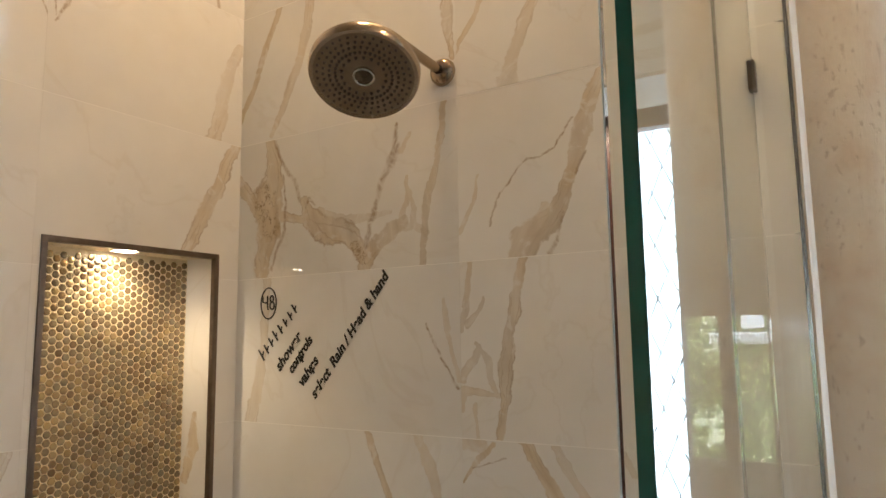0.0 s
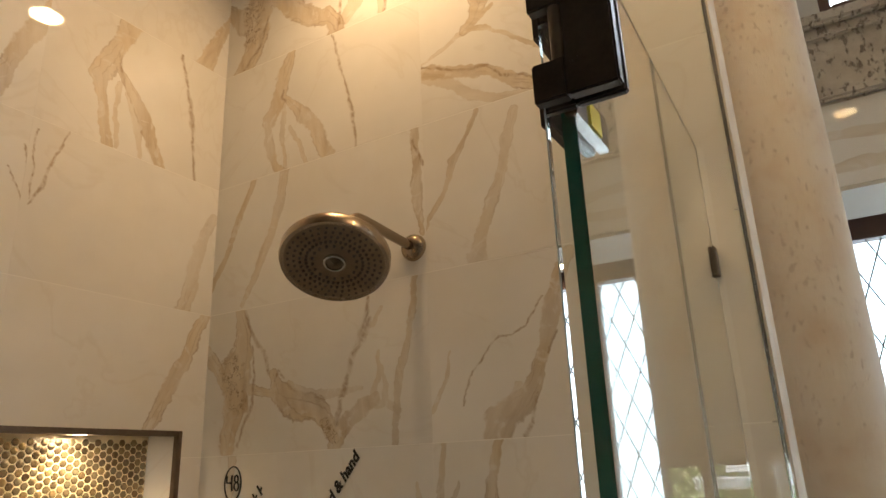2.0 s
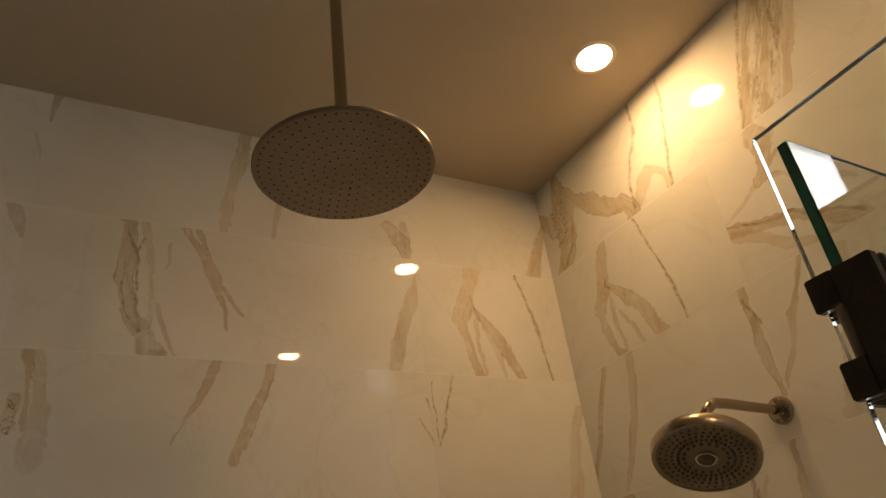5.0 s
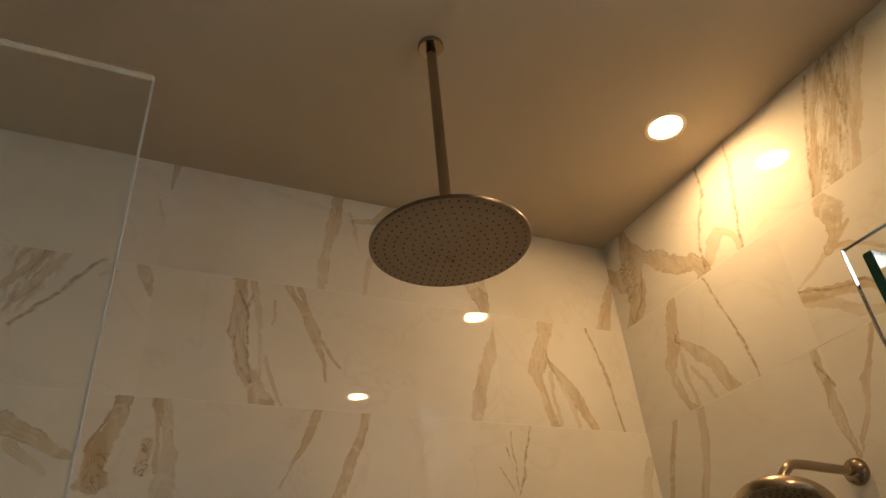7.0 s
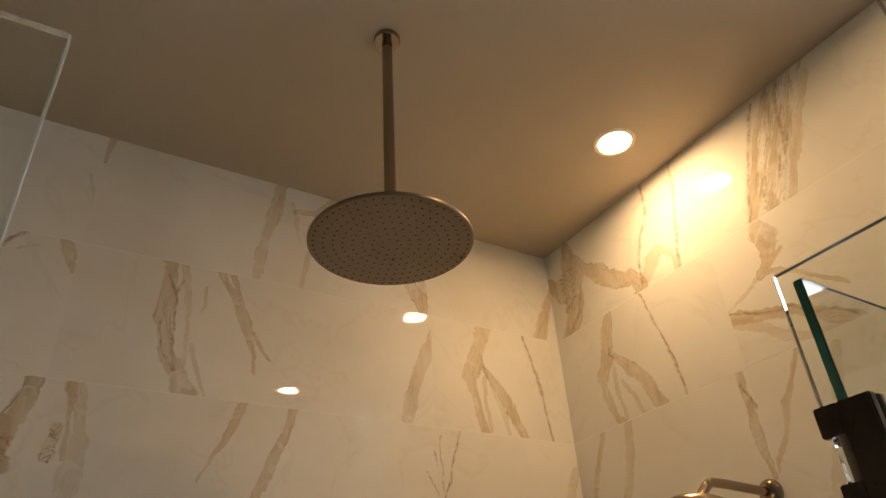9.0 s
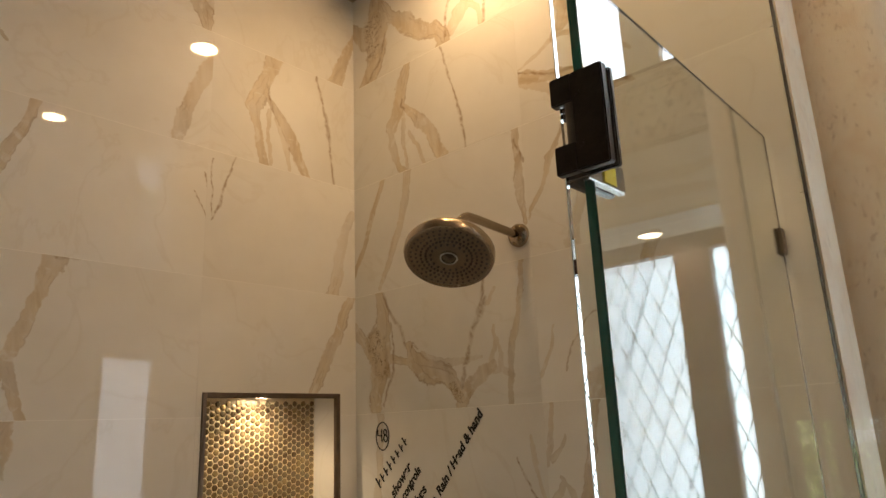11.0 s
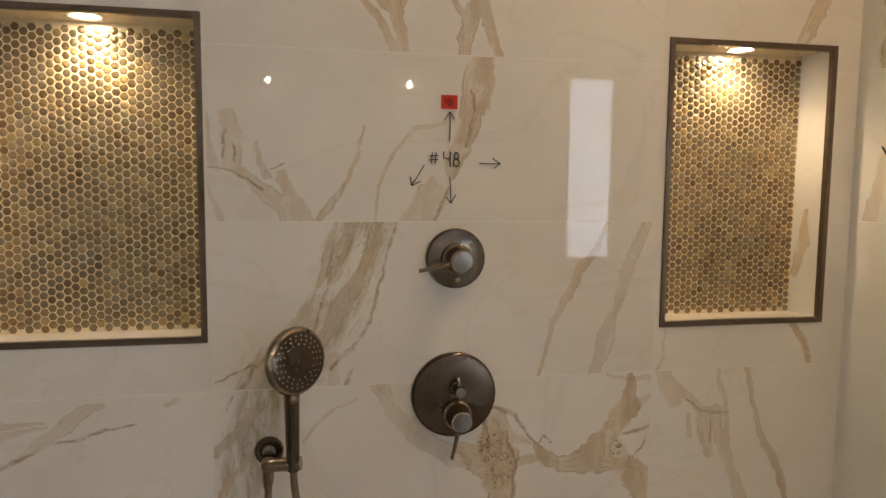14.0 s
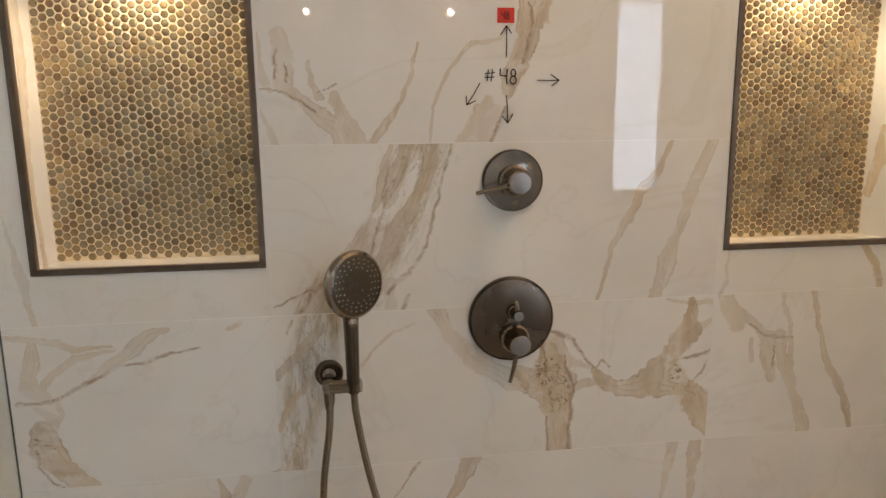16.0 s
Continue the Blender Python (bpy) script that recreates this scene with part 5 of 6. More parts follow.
VEINS["a14"] += [
    ("pale", [(-1.487, 1.656, 0.0151), (-1.479, 1.605, 0.0198), (-1.481, 1.561, 0.0176), (-1.455, 1.533, 0.0113), (-1.416, 1.499, 0.0158), (-1.374, 1.476, 0.0207), (-1.356, 1.44, 0.0282)]),
    ("pale", [(-1.533, 1.653, 0.011), (-1.524, 1.583, 0.0132), (-1.506, 1.548, 0.0066)]),
    ("hair", [(-1.492, 1.629, 0.0028), (-1.496, 1.574, 0.0039)]),
    ("hair", [(-1.476, 1.602, 0.0023), (-1.472, 1.564, 0.0028)]),
    ("hair", [(-1.528, 1.552, 0.0028), (-1.482, 1.548, 0.004), (-1.455, 1.528, 0.004), (-1.42, 1.504, 0.0035)]),
    ("pale", [(-1.429, 1.602, 0.0045), (-1.425, 1.561, 0.0056), (-1.413, 1.536, 0.009)]),
    ("hair", [(-1.415, 1.543, 0.0017), (-1.378, 1.559, 0.0023)]),
    ("pale", [(-1.381, 1.533, 0.0104), (-1.357, 1.49, 0.0158), (-1.321, 1.439, 0.0118)]),
    ("pale", [(-1.528, 1.513, 0.0033), (-1.502, 1.44, 0.0056)]),
    ("band", [(-0.939, 1.81, 0.0255), (-0.966, 1.744, 0.0225), (-0.986, 1.674, 0.0204)]),
]
VEINS["a22"] = [
    ("pale", [(-0.494, 1.079, 0.0238), (-0.474, 1.04, 0.0257), (-0.455, 1.003, 0.0182)]),
    ("pale", [(-0.467, 1.047, 0.0112), (-0.421, 1.01, 0.0114), (-0.39, 0.98, 0.0114), (-0.353, 0.968, 0.0087), (-0.318, 0.962, 0.0073)]),
    ("pale", [(-0.382, 0.966, 0.0118), (-0.37, 0.908, 0.0207), (-0.363, 0.868, 0.012)]),
    ("pale", [(-0.345, 0.961, 0.0192), (-0.331, 0.906, 0.0178), (-0.312, 0.847, 0.012)]),
    ("pale", [(-0.314, 0.962, 0.0074), (-0.313, 0.905, 0.0089), (-0.305, 0.832, 0.012), (-0.281, 0.786, 0.015), (-0.265, 0.728, 0.018)]),
    ("hair", [(-0.358, 0.946, 0.003), (-0.359, 0.89, 0.0037)]),
    ("hair", [(-0.424, 1.004, 0.0036), (-0.39, 0.977, 0.005), (-0.352, 0.967, 0.0044), (-0.313, 0.965, 0.0037)]),
    ("pale", [(-0.348, 1.086, 0.0056), (-0.337, 1.04, 0.0057), (-0.317, 0.997, 0.0058), (-0.323, 0.967, 0.0059)]),
]
VEINS["a22"] += [
    ("band", [(-0.266, 1.083, 0.0071), (-0.245, 1.001, 0.0059), (-0.232, 0.943, 0.0067), (-0.211, 0.884, 0.0075), (-0.184, 0.846, 0.0084), (-0.162, 0.807, 0.0077), (-0.15, 0.769, 0.0084), (-0.136, 0.728, 0.0078)]),
    ("pale", [(-0.418, 0.968, 0.0058), (-0.417, 0.915, 0.0057)]),
]
VEINS["a15"] = [
    ("band", [(-1.426, 2.11, 0.0201), (-1.398, 2.087, 0.0228), (-1.354, 2.061, 0.0268), (-1.31, 2.051, 0.0303), (-1.269, 2.023, 0.027), (-1.243, 1.992, 0.0165)]),
    ("hair", [(-1.403, 2.112, 0.004), (-1.351, 2.096, 0.0054), (-1.311, 2.083, 0.0043), (-1.27, 2.057, 0.0043), (-1.243, 2.017, 0.0033)]),
    ("hair", [(-1.253, 1.99, 0.0033), (-1.264, 1.969, 0.0043)]),
    ("band", [(-1.246, 2.003, 0.0111), (-1.234, 1.964, 0.0065), (-1.225, 1.924, 0.0066), (-1.203, 1.897, 0.0066), (-1.179, 1.876, 0.0077), (-1.159, 1.843, 0.0115), (-1.14, 1.8, 0.0101)]),
    ("band", [(-1.246, 2.019, 0.0054), (-1.217, 2.016, 0.0066), (-1.194, 2.027, 0.0102)]),
    ("band", [(-1.106, 2.168, 0.0296), (-1.127, 2.103, 0.0261), (-1.148, 2.052, 0.03), (-1.152, 1.991, 0.0384), (-1.142, 1.945, 0.0323), (-1.138, 1.886, 0.0173), (-1.128, 1.833, 0.0138), (-1.124, 1.797, 0.0127)]),
]
VEINS["a15"] += [
    ("band", [(-1.114, 2.057, 0.0165), (-1.102, 1.998, 0.0224), (-1.089, 1.957, 0.0204), (-1.077, 1.935, 0.0094)]),
    ("band", [(-1.181, 2, 0.0147), (-1.174, 1.947, 0.0136), (-1.16, 1.896, 0.0115)]),
    ("knot", [(-1.154, 2.009, 0.037), (-1.133, 1.952, 0.0323)]),
    ("hair", [(-1.136, 2.148, 0.0041), (-1.149, 2.106, 0.0058), (-1.164, 2.061, 0.0045), (-1.18, 2.029, 0.004)]),
    ("hair", [(-1.088, 2.149, 0.0036), (-1.098, 2.071, 0.0041)]),
    ("band", [(-1.082, 1.99, 0.0047), (-1.043, 1.95, 0.0074), (-1.012, 1.916, 0.0061), (-0.99, 1.884, 0.0074)]),
    ("band", [(-0.876, 2.159, 0.0184), (-0.897, 2.088, 0.0157), (-0.922, 2.014, 0.0144), (-0.946, 1.941, 0.0153), (-0.966, 1.901, 0.0175), (-0.981, 1.862, 0.0172), (-0.99, 1.802, 0.0123)]),
    ("band", [(-0.951, 1.902, 0.0138), (-0.938, 1.866, 0.014), (-0.919, 1.829, 0.0115), (-0.91, 1.797, 0.0102)]),
    ("hair", [(-0.872, 2.156, 0.0052), (-0.831, 2.162, 0.0054)]),
]
VEINS["b05"] = [
    ("band", [(0.106, 2.17, 0.0145), (0.126, 2.092, 0.0242), (0.119, 2.035, 0.0405), (0.107, 1.978, 0.0494), (0.111, 1.921, 0.0392), (0.095, 1.867, 0.0272), (0.089, 1.823, 0.0264)]),
    ("knot", [(0.091, 2.008, 0.0474), (0.117, 1.928, 0.037)]),
    ("band", [(-0.021, 2.08, 0.0151), (0.038, 2.013, 0.0178), (0.075, 1.971, 0.0211)]),
    ("hair", [(0.162, 2.059, 0.0043), (0.17, 1.987, 0.0059), (0.167, 1.918, 0.0066), (0.141, 1.865, 0.0066), (0.124, 1.822, 0.0066)]),
    ("hair", [(0.128, 2.152, 0.0073), (0.156, 2.096, 0.0068), (0.198, 2.041, 0.0085), (0.216, 1.986, 0.0066)]),
    ("band", [(0.165, 1.95, 0.0132), (0.226, 1.941, 0.0147)]),
    ("band", [(0.23, 1.982, 0.013), (0.25, 1.939, 0.0289), (0.315, 1.901, 0.0321), (0.376, 1.885, 0.0218), (0.41, 1.857, 0.0185), (0.426, 1.819, 0.0185), (0.422, 1.796, 0.0168)]),
]
VEINS["b05"] += [
    ("pale", [(0.286, 1.952, 0.0095), (0.367, 1.917, 0.0118), (0.433, 1.922, 0.0073), (0.501, 1.927, 0.0042)]),
    ("hair", [(0.234, 1.965, 0.0041), (0.248, 1.987, 0.0065), (0.269, 1.97, 0.004)]),
    ("hair", [(0.518, 2.131, 0.0045), (0.514, 2.072, 0.0089), (0.498, 2.034, 0.0116), (0.474, 1.998, 0.0116), (0.458, 1.948, 0.0086), (0.442, 1.899, 0.0086), (0.434, 1.852, 0.0086)]),
    ("pale", [(0.556, 2.101, 0.0042), (0.53, 2.067, 0.0057)]),
    ("band", [(0.434, 1.822, 0.0182), (0.466, 1.857, 0.021), (0.505, 1.886, 0.0182), (0.536, 1.904, 0.0124)]),
    ("pale", [(0.529, 1.91, 0.0096), (0.552, 1.965, 0.0084), (0.547, 2.006, 0.0042)]),
    ("pale", [(0.552, 1.965, 0.0042), (0.568, 1.926, 0.0068), (0.562, 1.89, 0.0068)]),
    ("pale", [(0.513, 1.894, 0.0084), (0.566, 1.888, 0.0081), (0.597, 1.869, 0.0078)]),
]
VEINS["b05"] += [
    ("band", [(0.648, 2.156, 0.0085), (0.637, 2.081, 0.0083), (0.624, 2.02, 0.0081), (0.605, 1.96, 0.0106), (0.596, 1.9, 0.008), (0.591, 1.841, 0.0077), (0.587, 1.795, 0.0077)]),
    ("knot", [(0.401, 1.857, 0.0174), (0.421, 1.825, 0.0171)]),
]
VEINS["b15"] = [
    ("band", [(1.003, 2.143, 0.0148), (0.98, 2.101, 0.0163), (0.957, 2.031, 0.0177), (0.94, 1.972, 0.0158), (0.917, 1.909, 0.0158), (0.888, 1.866, 0.0188), (0.843, 1.839, 0.0254), (0.818, 1.799, 0.0203)]),
    ("hair", [(0.969, 1.996, 0.0039), (0.944, 1.953, 0.004)]),
    ("hair", [(0.914, 1.877, 0.0039), (0.901, 1.825, 0.005), (0.884, 1.795, 0.0054)]),
    ("hair", [(0.942, 2.067, 0.0023), (0.901, 2.01, 0.004), (0.87, 2, 0.004), (0.839, 2, 0.0035), (0.805, 1.964, 0.0036), (0.77, 1.921, 0.003), (0.757, 1.871, 0.0024)]),
    ("pale", [(0.877, 1.893, 0.0102), (0.86, 1.854, 0.0133)]),
    ("pale", [(0.73, 1.983, 0.0031), (0.717, 1.926, 0.0044), (0.684, 1.861, 0.0055)]),
]
VEINS["b07"] = [
    ("band", [(0.267, 2.897, 0.0104), (0.239, 2.817, 0.0245), (0.215, 2.735, 0.0296), (0.185, 2.683, 0.0263)]),
    ("band", [(0.172, 2.696, 0.0142), (0.188, 2.621, 0.0139), (0.215, 2.538, 0.0153), (0.247, 2.518, 0.0093)]),
    ("hair", [(0.234, 2.764, 0.0051), (0.225, 2.741, 0.008), (0.242, 2.726, 0.0049)]),
    ("pale", [(0.236, 2.719, 0.0079), (0.236, 2.624, 0.0077), (0.253, 2.516, 0.0074)]),
    ("band", [(0.242, 2.735, 0.0099), (0.3, 2.673, 0.0152), (0.35, 2.616, 0.0203), (0.371, 2.553, 0.0181), (0.394, 2.514, 0.0158)]),
    ("pale", [(0.26, 2.643, 0.0058), (0.292, 2.591, 0.0075), (0.32, 2.518, 0.0072)]),
    ("hair", [(0.4, 2.9, 0.0049), (0.424, 2.802, 0.0056), (0.453, 2.707, 0.0063), (0.472, 2.619, 0.0078), (0.478, 2.57, 0.0069), (0.488, 2.516, 0.0066)]),
]
VEINS["b17"] = [
    ("band", [(0.653, 2.661, 0.0231), (0.763, 2.63, 0.0155), (0.851, 2.609, 0.0114), (0.917, 2.56, 0.0191), (0.993, 2.52, 0.0105)]),
    ("pale", [(0.669, 2.649, 0.0195), (0.747, 2.609, 0.014), (0.804, 2.558, 0.0117), (0.867, 2.529, 0.0113), (0.961, 2.52, 0.008)]),
    ("hair", [(0.67, 2.678, 0.0065), (0.778, 2.629, 0.0045), (0.858, 2.617, 0.0059), (0.891, 2.579, 0.0049), (0.944, 2.565, 0.0069), (0.987, 2.529, 0.0047)]),
    ("pale", [(0.828, 2.729, 0.0061), (0.783, 2.724, 0.0055), (0.751, 2.705, 0.004), (0.683, 2.678, 0.0032)]),
    ("band", [(0.798, 2.733, 0.0062), (0.857, 2.72, 0.006), (0.925, 2.668, 0.0064), (1, 2.606, 0.0054)]),
    ("band", [(0.872, 2.772, 0.0053), (0.845, 2.753, 0.0076), (0.811, 2.736, 0.0077)]),
    ("band", [(0.837, 2.847, 0.0248), (0.852, 2.812, 0.0229), (0.832, 2.759, 0.0168), (0.803, 2.734, 0.0121)]),
]
VEINS["b08"] = [
    ("band", [(0.122, 3.212, 0.0213), (0.124, 3.108, 0.0411), (0.128, 3.012, 0.0444), (0.109, 2.933, 0.0339), (0.058, 2.871, 0.0291)]),
    ("band", [(-0.001, 3.117, 0.0272), (0.069, 3.045, 0.031)]),
    ("knot", [(0.102, 3.092, 0.0493), (0.101, 2.982, 0.0347)]),
    ("hair", [(0.168, 3.036, 0.0061), (0.134, 2.942, 0.0071), (0.074, 2.88, 0.0072)]),
    ("band", [(0.124, 3.198, 0.0132), (0.18, 3.086, 0.0174), (0.248, 3.024, 0.0259), (0.337, 2.961, 0.0281), (0.393, 2.937, 0.0252)]),
    ("band", [(0.382, 2.956, 0.0192), (0.418, 2.904, 0.0265), (0.416, 2.875, 0.0245)]),
    ("hair", [(0.511, 3.227, 0.0078), (0.5, 3.12, 0.0086), (0.46, 3.058, 0.0084), (0.431, 2.969, 0.0084), (0.426, 2.905, 0.0081)]),
    ("pale", [(0.497, 2.966, 0.0281), (0.447, 2.914, 0.0203)]),
    ("pale", [(0.524, 2.973, 0.0101), (0.563, 2.936, 0.0095), (0.567, 2.87, 0.0074)]),
]
VEINS["b08"] += [
    ("hair", [(0.636, 3.233, 0.0063), (0.619, 3.099, 0.007), (0.593, 2.991, 0.0068), (0.572, 2.873, 0.0065)]),
]
VEINS["b18"] = [
    ("streak", [(1.043, 3.228, 0.0749), (0.955, 3.059, 0.074), (0.865, 2.861, 0.0616)]),
    ("hair", [(1.013, 3.193, 0.0086), (0.998, 3.112, 0.0082), (0.997, 3.042, 0.0079), (0.976, 3.005, 0.0063)]),
    ("hair", [(0.941, 3.21, 0.0071), (0.886, 3.078, 0.0068), (0.86, 2.998, 0.0067), (0.823, 2.872, 0.0048)]),
    ("pale", [(1.105, 3.184, 0.0097), (1.01, 3.01, 0.0141), (0.943, 2.858, 0.0116)]),
    ("band", [(0.983, 3.201, 0.0086), (0.914, 3.095, 0.0103), (0.833, 2.874, 0.008)]),
    ("pale", [(0.994, 3.105, 0.0132), (0.914, 2.955, 0.0128), (0.888, 2.863, 0.0125)]),
]
VEINS["a17"] = [
    ("band", [(-1.308, 2.893, 0.0167), (-1.305, 2.787, 0.0188), (-1.307, 2.703, 0.0154), (-1.283, 2.611, 0.0148), (-1.252, 2.568, 0.0193), (-1.231, 2.516, 0.0271)]),
    ("pale", [(-1.276, 2.899, 0.0118), (-1.258, 2.795, 0.0082), (-1.247, 2.711, 0.0047), (-1.242, 2.631, 0.0046), (-1.248, 2.58, 0.0087)]),
    ("hair", [(-1.309, 2.835, 0.004), (-1.286, 2.787, 0.0056), (-1.271, 2.831, 0.0042)]),
    ("hair", [(-1.286, 2.787, 0.004), (-1.277, 2.659, 0.0054), (-1.262, 2.579, 0.0051)]),
    ("hair", [(-1.317, 2.702, 0.0031), (-1.291, 2.618, 0.0044), (-1.267, 2.582, 0.0044)]),
    ("pale", [(-1.231, 2.651, 0.006), (-1.201, 2.573, 0.0045), (-1.181, 2.52, 0.003)]),
    ("pale", [(-1.208, 2.823, 0.005), (-1.216, 2.746, 0.0032)]),
    ("band", [(-1.175, 2.88, 0.0087), (-1.128, 2.797, 0.0103), (-1.093, 2.711, 0.0099), (-1.076, 2.666, 0.0065), (-1.062, 2.599, 0.0032)]),
]
VEINS["a17"] += [
    ("band", [(-1.142, 2.878, 0.007), (-1.111, 2.79, 0.0067), (-1.085, 2.724, 0.0066), (-1.052, 2.677, 0.0049), (-1.024, 2.642, 0.0033)]),
    ("band", [(-0.503, 2.894, 0.0191), (-0.514, 2.789, 0.0209), (-0.56, 2.698, 0.0199), (-0.587, 2.631, 0.0168), (-0.619, 2.518, 0.0123)]),
]
VEINS["a16"] = [
    ("band", [(-1.083, 2.519, 0.0075), (-1.107, 2.446, 0.0089), (-1.128, 2.402, 0.0071), (-1.154, 2.357, 0.0034), (-1.173, 2.319, 0.0027)]),
    ("band", [(-0.948, 2.517, 0.0128), (-0.972, 2.439, 0.0135), (-1.003, 2.365, 0.0145), (-1.028, 2.309, 0.0124), (-1.039, 2.282, 0.0124)]),
    ("pale", [(-1.463, 2.511, 0.02), (-1.438, 2.425, 0.0126), (-1.432, 2.348, 0.0176), (-1.435, 2.286, 0.0212)]),
    ("band", [(-1.473, 2.51, 0.0092), (-1.467, 2.45, 0.0051), (-1.459, 2.347, 0.0049)]),
    ("knot", [(-1.487, 2.409, 0.0124), (-1.489, 2.346, 0.0169)]),
    ("hair", [(-0.529, 2.444, 0.0034), (-0.507, 2.341, 0.0042)]),
    ("hair", [(-0.558, 2.388, 0.0032), (-0.508, 2.297, 0.0032)]),
]
VEINS["a06"] = [
    ("band", [(-1.541, 2.518, 0.0158), (-1.559, 2.444, 0.0185), (-1.584, 2.389, 0.0237), (-1.583, 2.324, 0.0278)]),
    ("knot", [(-1.574, 2.367, 0.0209), (-1.581, 2.321, 0.0261)]),
    ("hair", [(-1.559, 2.511, 0.0039), (-1.588, 2.439, 0.0049), (-1.606, 2.384, 0.0049)]),
    ("band", [(-1.788, 2.434, 0.0201), (-1.708, 2.403, 0.0194), (-1.671, 2.38, 0.014), (-1.634, 2.37, 0.0093)]),
    ("pale", [(-1.757, 2.388, 0.0114), (-1.683, 2.336, 0.0089)]),
]
VEINS["a07"] = [
    ("streak", [(-1.808, 2.859, 0.0542), (-1.814, 2.777, 0.0452), (-1.828, 2.714, 0.0306)]),
    ("hair", [(-1.643, 2.886, 0.0045), (-1.69, 2.832, 0.005), (-1.729, 2.776, 0.0067), (-1.786, 2.706, 0.0079), (-1.823, 2.668, 0.0077)]),
    ("band", [(-1.773, 2.881, 0.0057), (-1.822, 2.812, 0.0095), (-1.857, 2.762, 0.0091)]),
    ("pale", [(-1.735, 2.878, 0.0087), (-1.784, 2.803, 0.011), (-1.82, 2.73, 0.0104)]),
    ("pale", [(-1.62, 2.85, 0.003), (-1.658, 2.829, 0.0029)]),
    ("band", [(-1.572, 2.886, 0.0122), (-1.554, 2.848, 0.0167), (-1.532, 2.793, 0.006)]),
]
VEINS["a18"] = [
    ("band", [(-1.026, 3.252, 0.0169), (-1.049, 3.103, 0.0177), (-1.072, 2.995, 0.0149), (-1.082, 2.881, 0.0107)]),
    ("pale", [(-0.99, 3.171, 0.0083), (-0.967, 3.043, 0.004)]),
    ("band", [(-0.837, 3.242, 0.018), (-0.909, 3.157, 0.0129), (-0.985, 3.144, 0.0083)]),
    ("pale", [(-0.917, 3.038, 0.01), (-0.938, 2.981, 0.0078), (-0.952, 2.885, 0.0055)]),
    ("band", [(-0.599, 2.984, 0.0193), (-0.557, 2.934, 0.0215), (-0.542, 2.872, 0.0106)]),
    ("pale", [(-0.545, 2.999, 0.0132), (-0.541, 2.93, 0.0107)]),
    ("band", [(-1.521, 3.229, 0.0147), (-1.526, 3.185, 0.0108), (-1.526, 3.144, 0.0052)]),
]
VEINS["a27"] = [
    ("band", [(-0.316, 2.884, 0.0271), (-0.34, 2.811, 0.0262), (-0.365, 2.748, 0.0276), (-0.392, 2.693, 0.0186)]),
    ("band", [(-0.388, 2.703, 0.0147), (-0.376, 2.651, 0.0141), (-0.36, 2.571, 0.016), (-0.343, 2.52, 0.0175)]),
    ("hair", [(-0.34, 2.779, 0.0054), (-0.331, 2.742, 0.0085), (-0.318, 2.699, 0.0052)]),
    ("band", [(-0.338, 2.741, 0.0084), (-0.285, 2.679, 0.017), (-0.251, 2.635, 0.0189), (-0.222, 2.572, 0.0187), (-0.194, 2.516, 0.0184)]),
    ("pale", [(-0.307, 2.677, 0.0063), (-0.268, 2.605, 0.0082), (-0.253, 2.519, 0.007)]),
    ("pale", [(-0.332, 2.693, 0.0062), (-0.333, 2.6, 0.0071), (-0.323, 2.525, 0.0068)]),
    ("hair", [(-0.16, 2.881, 0.006), (-0.128, 2.775, 0.0069), (-0.108, 2.697, 0.0079), (-0.101, 2.61, 0.0077), (-0.085, 2.516, 0.0074)]),
]
VEINS["b04"] = [
    ("pale", [(0.112, 1.807, 0.0111), (0.105, 1.647, 0.0146), (0.092, 1.555, 0.0146), (0.068, 1.462, 0.0225), (0.033, 1.397, 0.0153), (-0.002, 1.26, 0.0097)]),
    ("hair", [(0.597, 1.673, 0.0027), (0.638, 1.594, 0.0038), (0.674, 1.539, 0.0037)]),
    ("pale", [(0.636, 1.726, 0.0033), (0.646, 1.676, 0.0052), (0.659, 1.605, 0.005), (0.677, 1.557, 0.0063)]),
]
VEINS["b14"] = [
    ("pale", [(0.707, 1.803, 0.0064), (0.695, 1.721, 0.0063), (0.679, 1.659, 0.0064)]),
    ("pale", [(0.738, 1.722, 0.0031), (0.701, 1.672, 0.0075)]),
    ("pale", [(0.72, 1.631, 0.0037), (0.746, 1.594, 0.0059), (0.758, 1.537, 0.0047)]),
    ("pale", [(0.723, 1.619, 0.0049), (0.685, 1.557, 0.0113)]),
    ("pale", [(0.674, 1.536, 0.0086), (0.724, 1.532, 0.0072), (0.772, 1.526, 0.0047)]),
    ("pale", [(0.675, 1.527, 0.0147), (0.684, 1.494, 0.0075)]),
    ("pale", [(0.711, 1.506, 0.0048), (0.719, 1.432, 0.0048)]),
    ("band", [(0.83, 1.8, 0.0094), (0.816, 1.727, 0.0106), (0.798, 1.661, 0.007), (0.783, 1.583, 0.0106), (0.777, 1.507, 0.0094), (0.767, 1.433, 0.0079)]),
]
VEINS["b03"] = [
    ("band", [(0.434, 1.441, 0.0071), (0.458, 1.384, 0.0097), (0.496, 1.299, 0.0106), (0.511, 1.271, 0.0093)]),
    ("pale", [(0.568, 1.439, 0.013), (0.599, 1.384, 0.0128), (0.623, 1.307, 0.01)]),
]
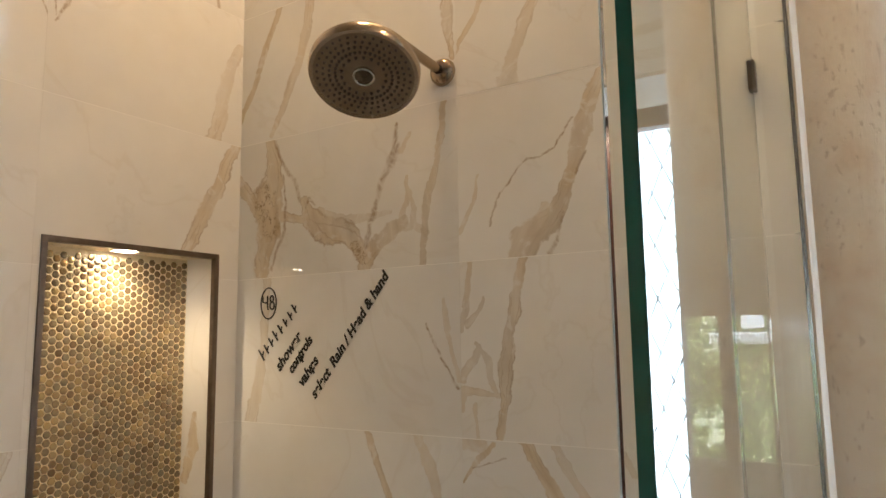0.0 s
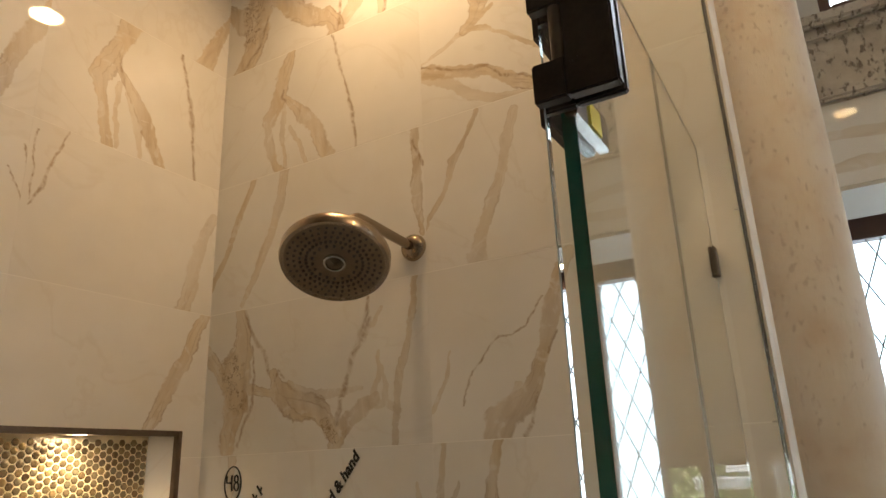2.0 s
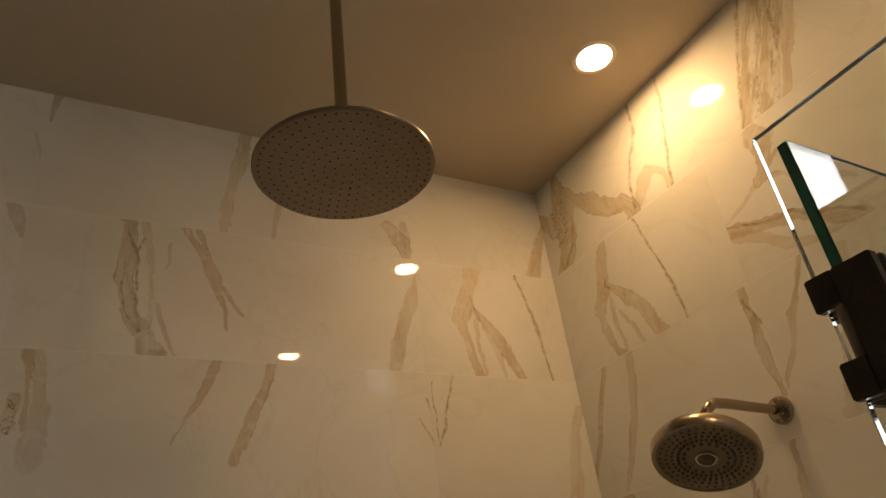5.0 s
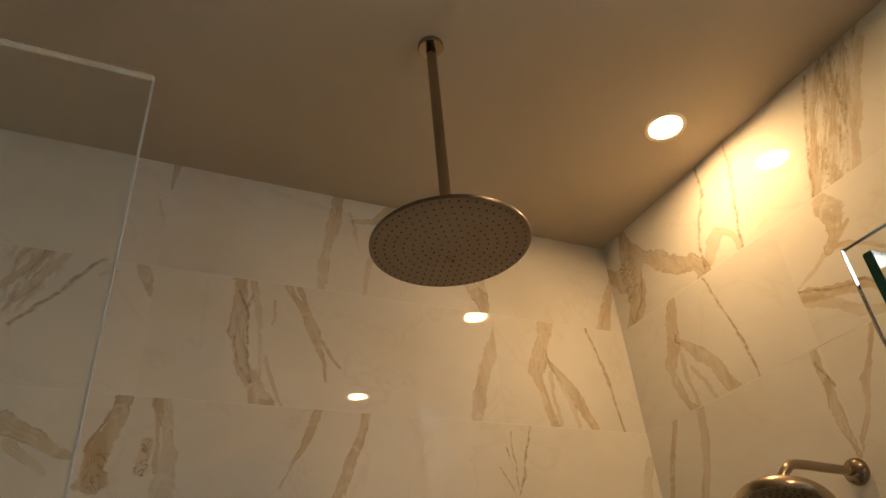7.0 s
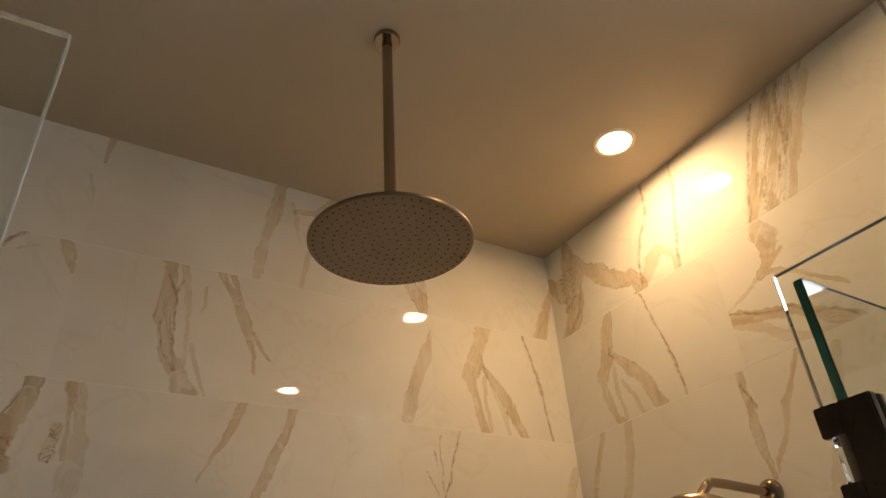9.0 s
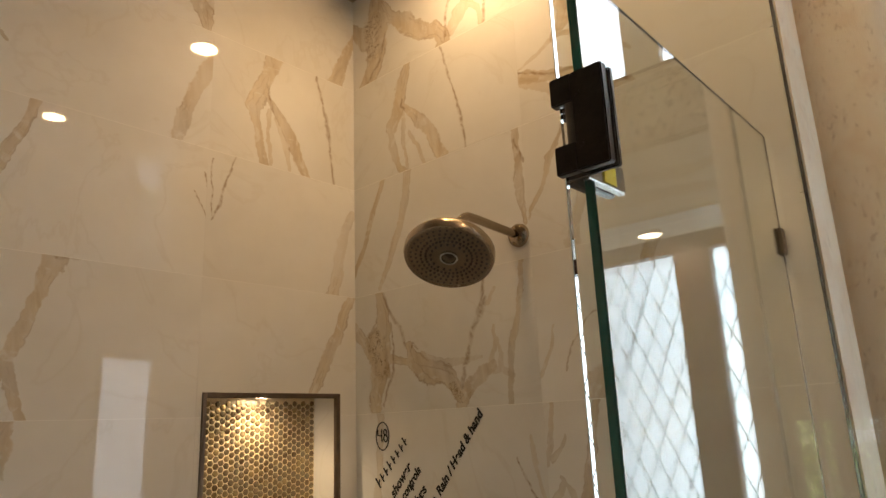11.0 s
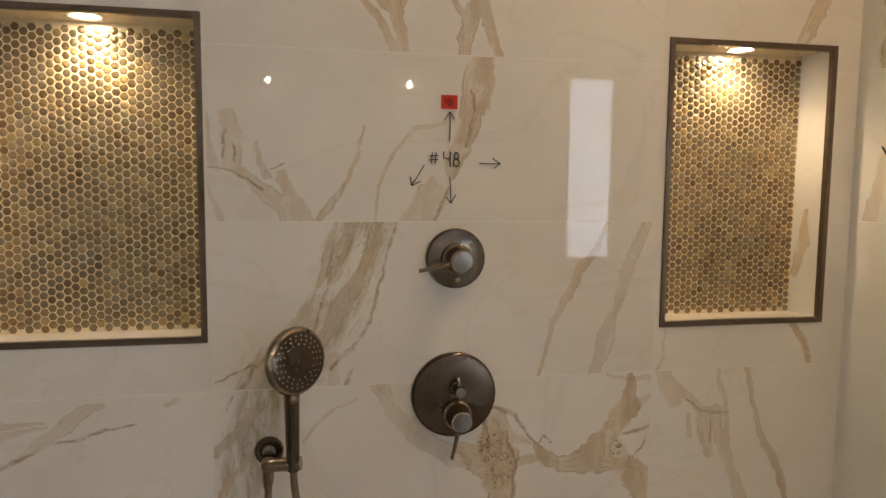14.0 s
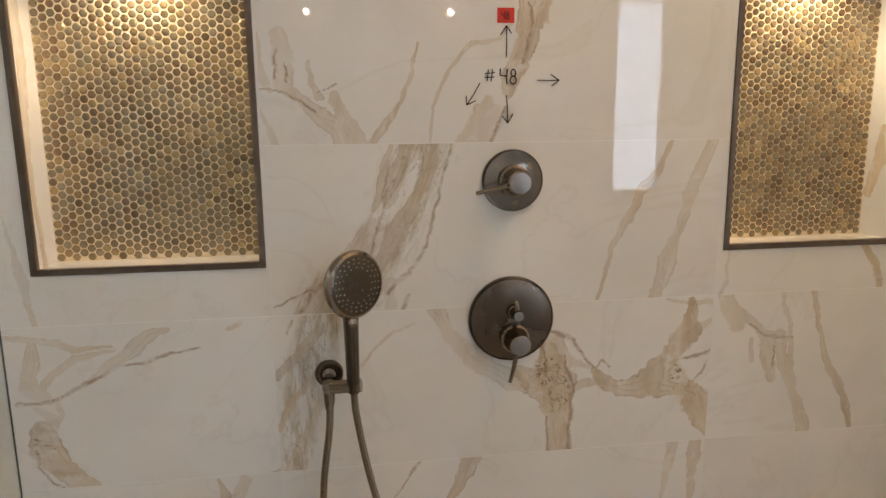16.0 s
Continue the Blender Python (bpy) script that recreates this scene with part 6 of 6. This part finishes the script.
VEINS["b13"] = [
    ("pale", [(0.685, 1.43, 0.0147), (0.722, 1.427, 0.0168)]),
    ("band", [(0.75, 1.431, 0.0071), (0.716, 1.394, 0.006), (0.68, 1.351, 0.0036)]),
    ("hair", [(0.705, 1.379, 0.0018), (0.778, 1.409, 0.0023)]),
    ("band", [(0.824, 1.442, 0.0158), (0.855, 1.384, 0.014), (0.886, 1.336, 0.0148), (0.904, 1.314, 0.0126)]),
    ("pale", [(0.886, 1.438, 0.0086), (0.912, 1.39, 0.0086), (0.941, 1.348, 0.0082)]),
    ("pale", [(1.015, 1.438, 0.006), (1.033, 1.401, 0.008)]),
]
VEINS["b06"] = [
    ("band", [(0.146, 2.53, 0.0078), (0.093, 2.426, 0.0115), (0.056, 2.335, 0.0095), (-0.006, 2.225, 0.0078)]),
    ("pale", [(0.248, 2.524, 0.0151), (0.238, 2.442, 0.0128), (0.212, 2.352, 0.0144), (0.175, 2.281, 0.0109), (0.148, 2.225, 0.0109), (0.118, 2.171, 0.0091)]),
    ("band", [(0.656, 2.517, 0.0094), (0.662, 2.399, 0.012), (0.66, 2.336, 0.0118), (0.672, 2.255, 0.0057)]),
    ("hair", [(0.652, 2.488, 0.0038), (0.678, 2.42, 0.0052)]),
]
VEINS["b16"] = [
    ("band", [(0.822, 2.516, 0.007), (0.784, 2.45, 0.007), (0.752, 2.403, 0.01), (0.732, 2.339, 0.0085), (0.701, 2.295, 0.0071), (0.68, 2.256, 0.0028)]),
    ("pale", [(0.912, 2.488, 0.0109), (0.886, 2.407, 0.0106), (0.867, 2.333, 0.0132), (0.836, 2.262, 0.0155), (0.801, 2.174, 0.0154)]),
]
VEINS["a25"] = [
    ("band", [(-0.011, 2.173, 0.0148), (-0.039, 2.116, 0.0183), (-0.066, 2.047, 0.0198), (-0.119, 1.956, 0.0206), (-0.158, 1.86, 0.0144)]),
]
VEINS["a26"] = [
    ("pale", [(-0.008, 2.436, 0.0088), (-0.051, 2.333, 0.0191), (-0.07, 2.238, 0.0165), (-0.092, 2.16, 0.0261)]),
    ("hair", [(-0.441, 2.518, 0.0045), (-0.483, 2.362, 0.0059), (-0.504, 2.32, 0.0032)]),
    ("hair", [(-0.506, 2.496, 0.0026), (-0.505, 2.333, 0.0033)]),
]
VEINS["a03"] = [
    ("pale", [(-2.039, 1.313, 0.0022), (-2.013, 1.175, 0.0067), (-1.999, 1.068, 0.0056), (-1.989, 0.994, 0.0056)]),
]
VEINS["a08"] = [
    ("pale", [(-1.548, 3.095, 0.0022), (-1.535, 3.049, 0.0051), (-1.515, 2.977, 0.0051)]),
]
VEINS["a11"] = [
    ("band", [(-1.071, 0.776, 0.0196), (-1.103, 0.708, 0.0196), (-1.143, 0.623, 0.0101)]),
    ("pale", [(-0.593, 0.789, 0.0122), (-0.604, 0.715, 0.0122), (-0.625, 0.572, 0.005)]),
    ("pale", [(-0.541, 0.778, 0.0155), (-0.545, 0.703, 0.0155), (-0.552, 0.568, 0.005)]),
    ("hair", [(-1.184, 0.762, 0.0041), (-1.228, 0.701, 0.0041), (-1.275, 0.635, 0.0022)]),
]
VEINS["a23"] = [
    ("pale", [(-0.493, 1.184, 0.0022), (-0.493, 1.11, 0.0072), (-0.508, 1.084, 0.0043), (-0.545, 1.019, 0.0043)]),
    ("band", [(-0.152, 1.19, 0.0082), (-0.108, 1.135, 0.0119), (-0.096, 1.093, 0.006), (-0.075, 1.021, 0.006)]),
]
VEINS["a28"] = [
    ("band", [(0.043, 3.167, 0.0107), (0.012, 3.099, 0.0107), (-0.045, 2.975, 0.0249), (-0.078, 2.878, 0.0283), (-0.102, 2.807, 0.0283)]),
]
for wall, parent, cols, axis in (("a", wall_north, COLS_A, "x"), ("b", wall_east, COLS_B, "y")):
    gap = 0.0005 if wall == "a" else 0.0008
    for c in range(len(cols) - 1):
        for r in range(9):
            rect = (cols[c] + 0.00012 * (c > 0), cols[c + 1] - 0.00012, r * ROW + gap, (r + 1) * ROW - gap)
            rects = minus(rect, NICHES if wall == "a" else [])
            if not rects:
                continue
            key = wall + str(c - (wall == "a")) + str(r)
            bm = bmesh.new()
            for q in rects:
                panel(bm, wall, q, 0.0, 0.0017)
            # the top arris is eased and catches the light
            for v in bm.verts:
                if v.co.z > rect[3] - 1e-5 and abs(v.co.y if wall == "a" else v.co.x) < 1e-5:
                    v.co.z -= 0.0006
            part("tile", bm, marble_tile("marble_tile_" + key, VEINS.get(key, []), axis, 1.7 * c + 0.9 * r + (20 if wall == "b" else 0)), parent)
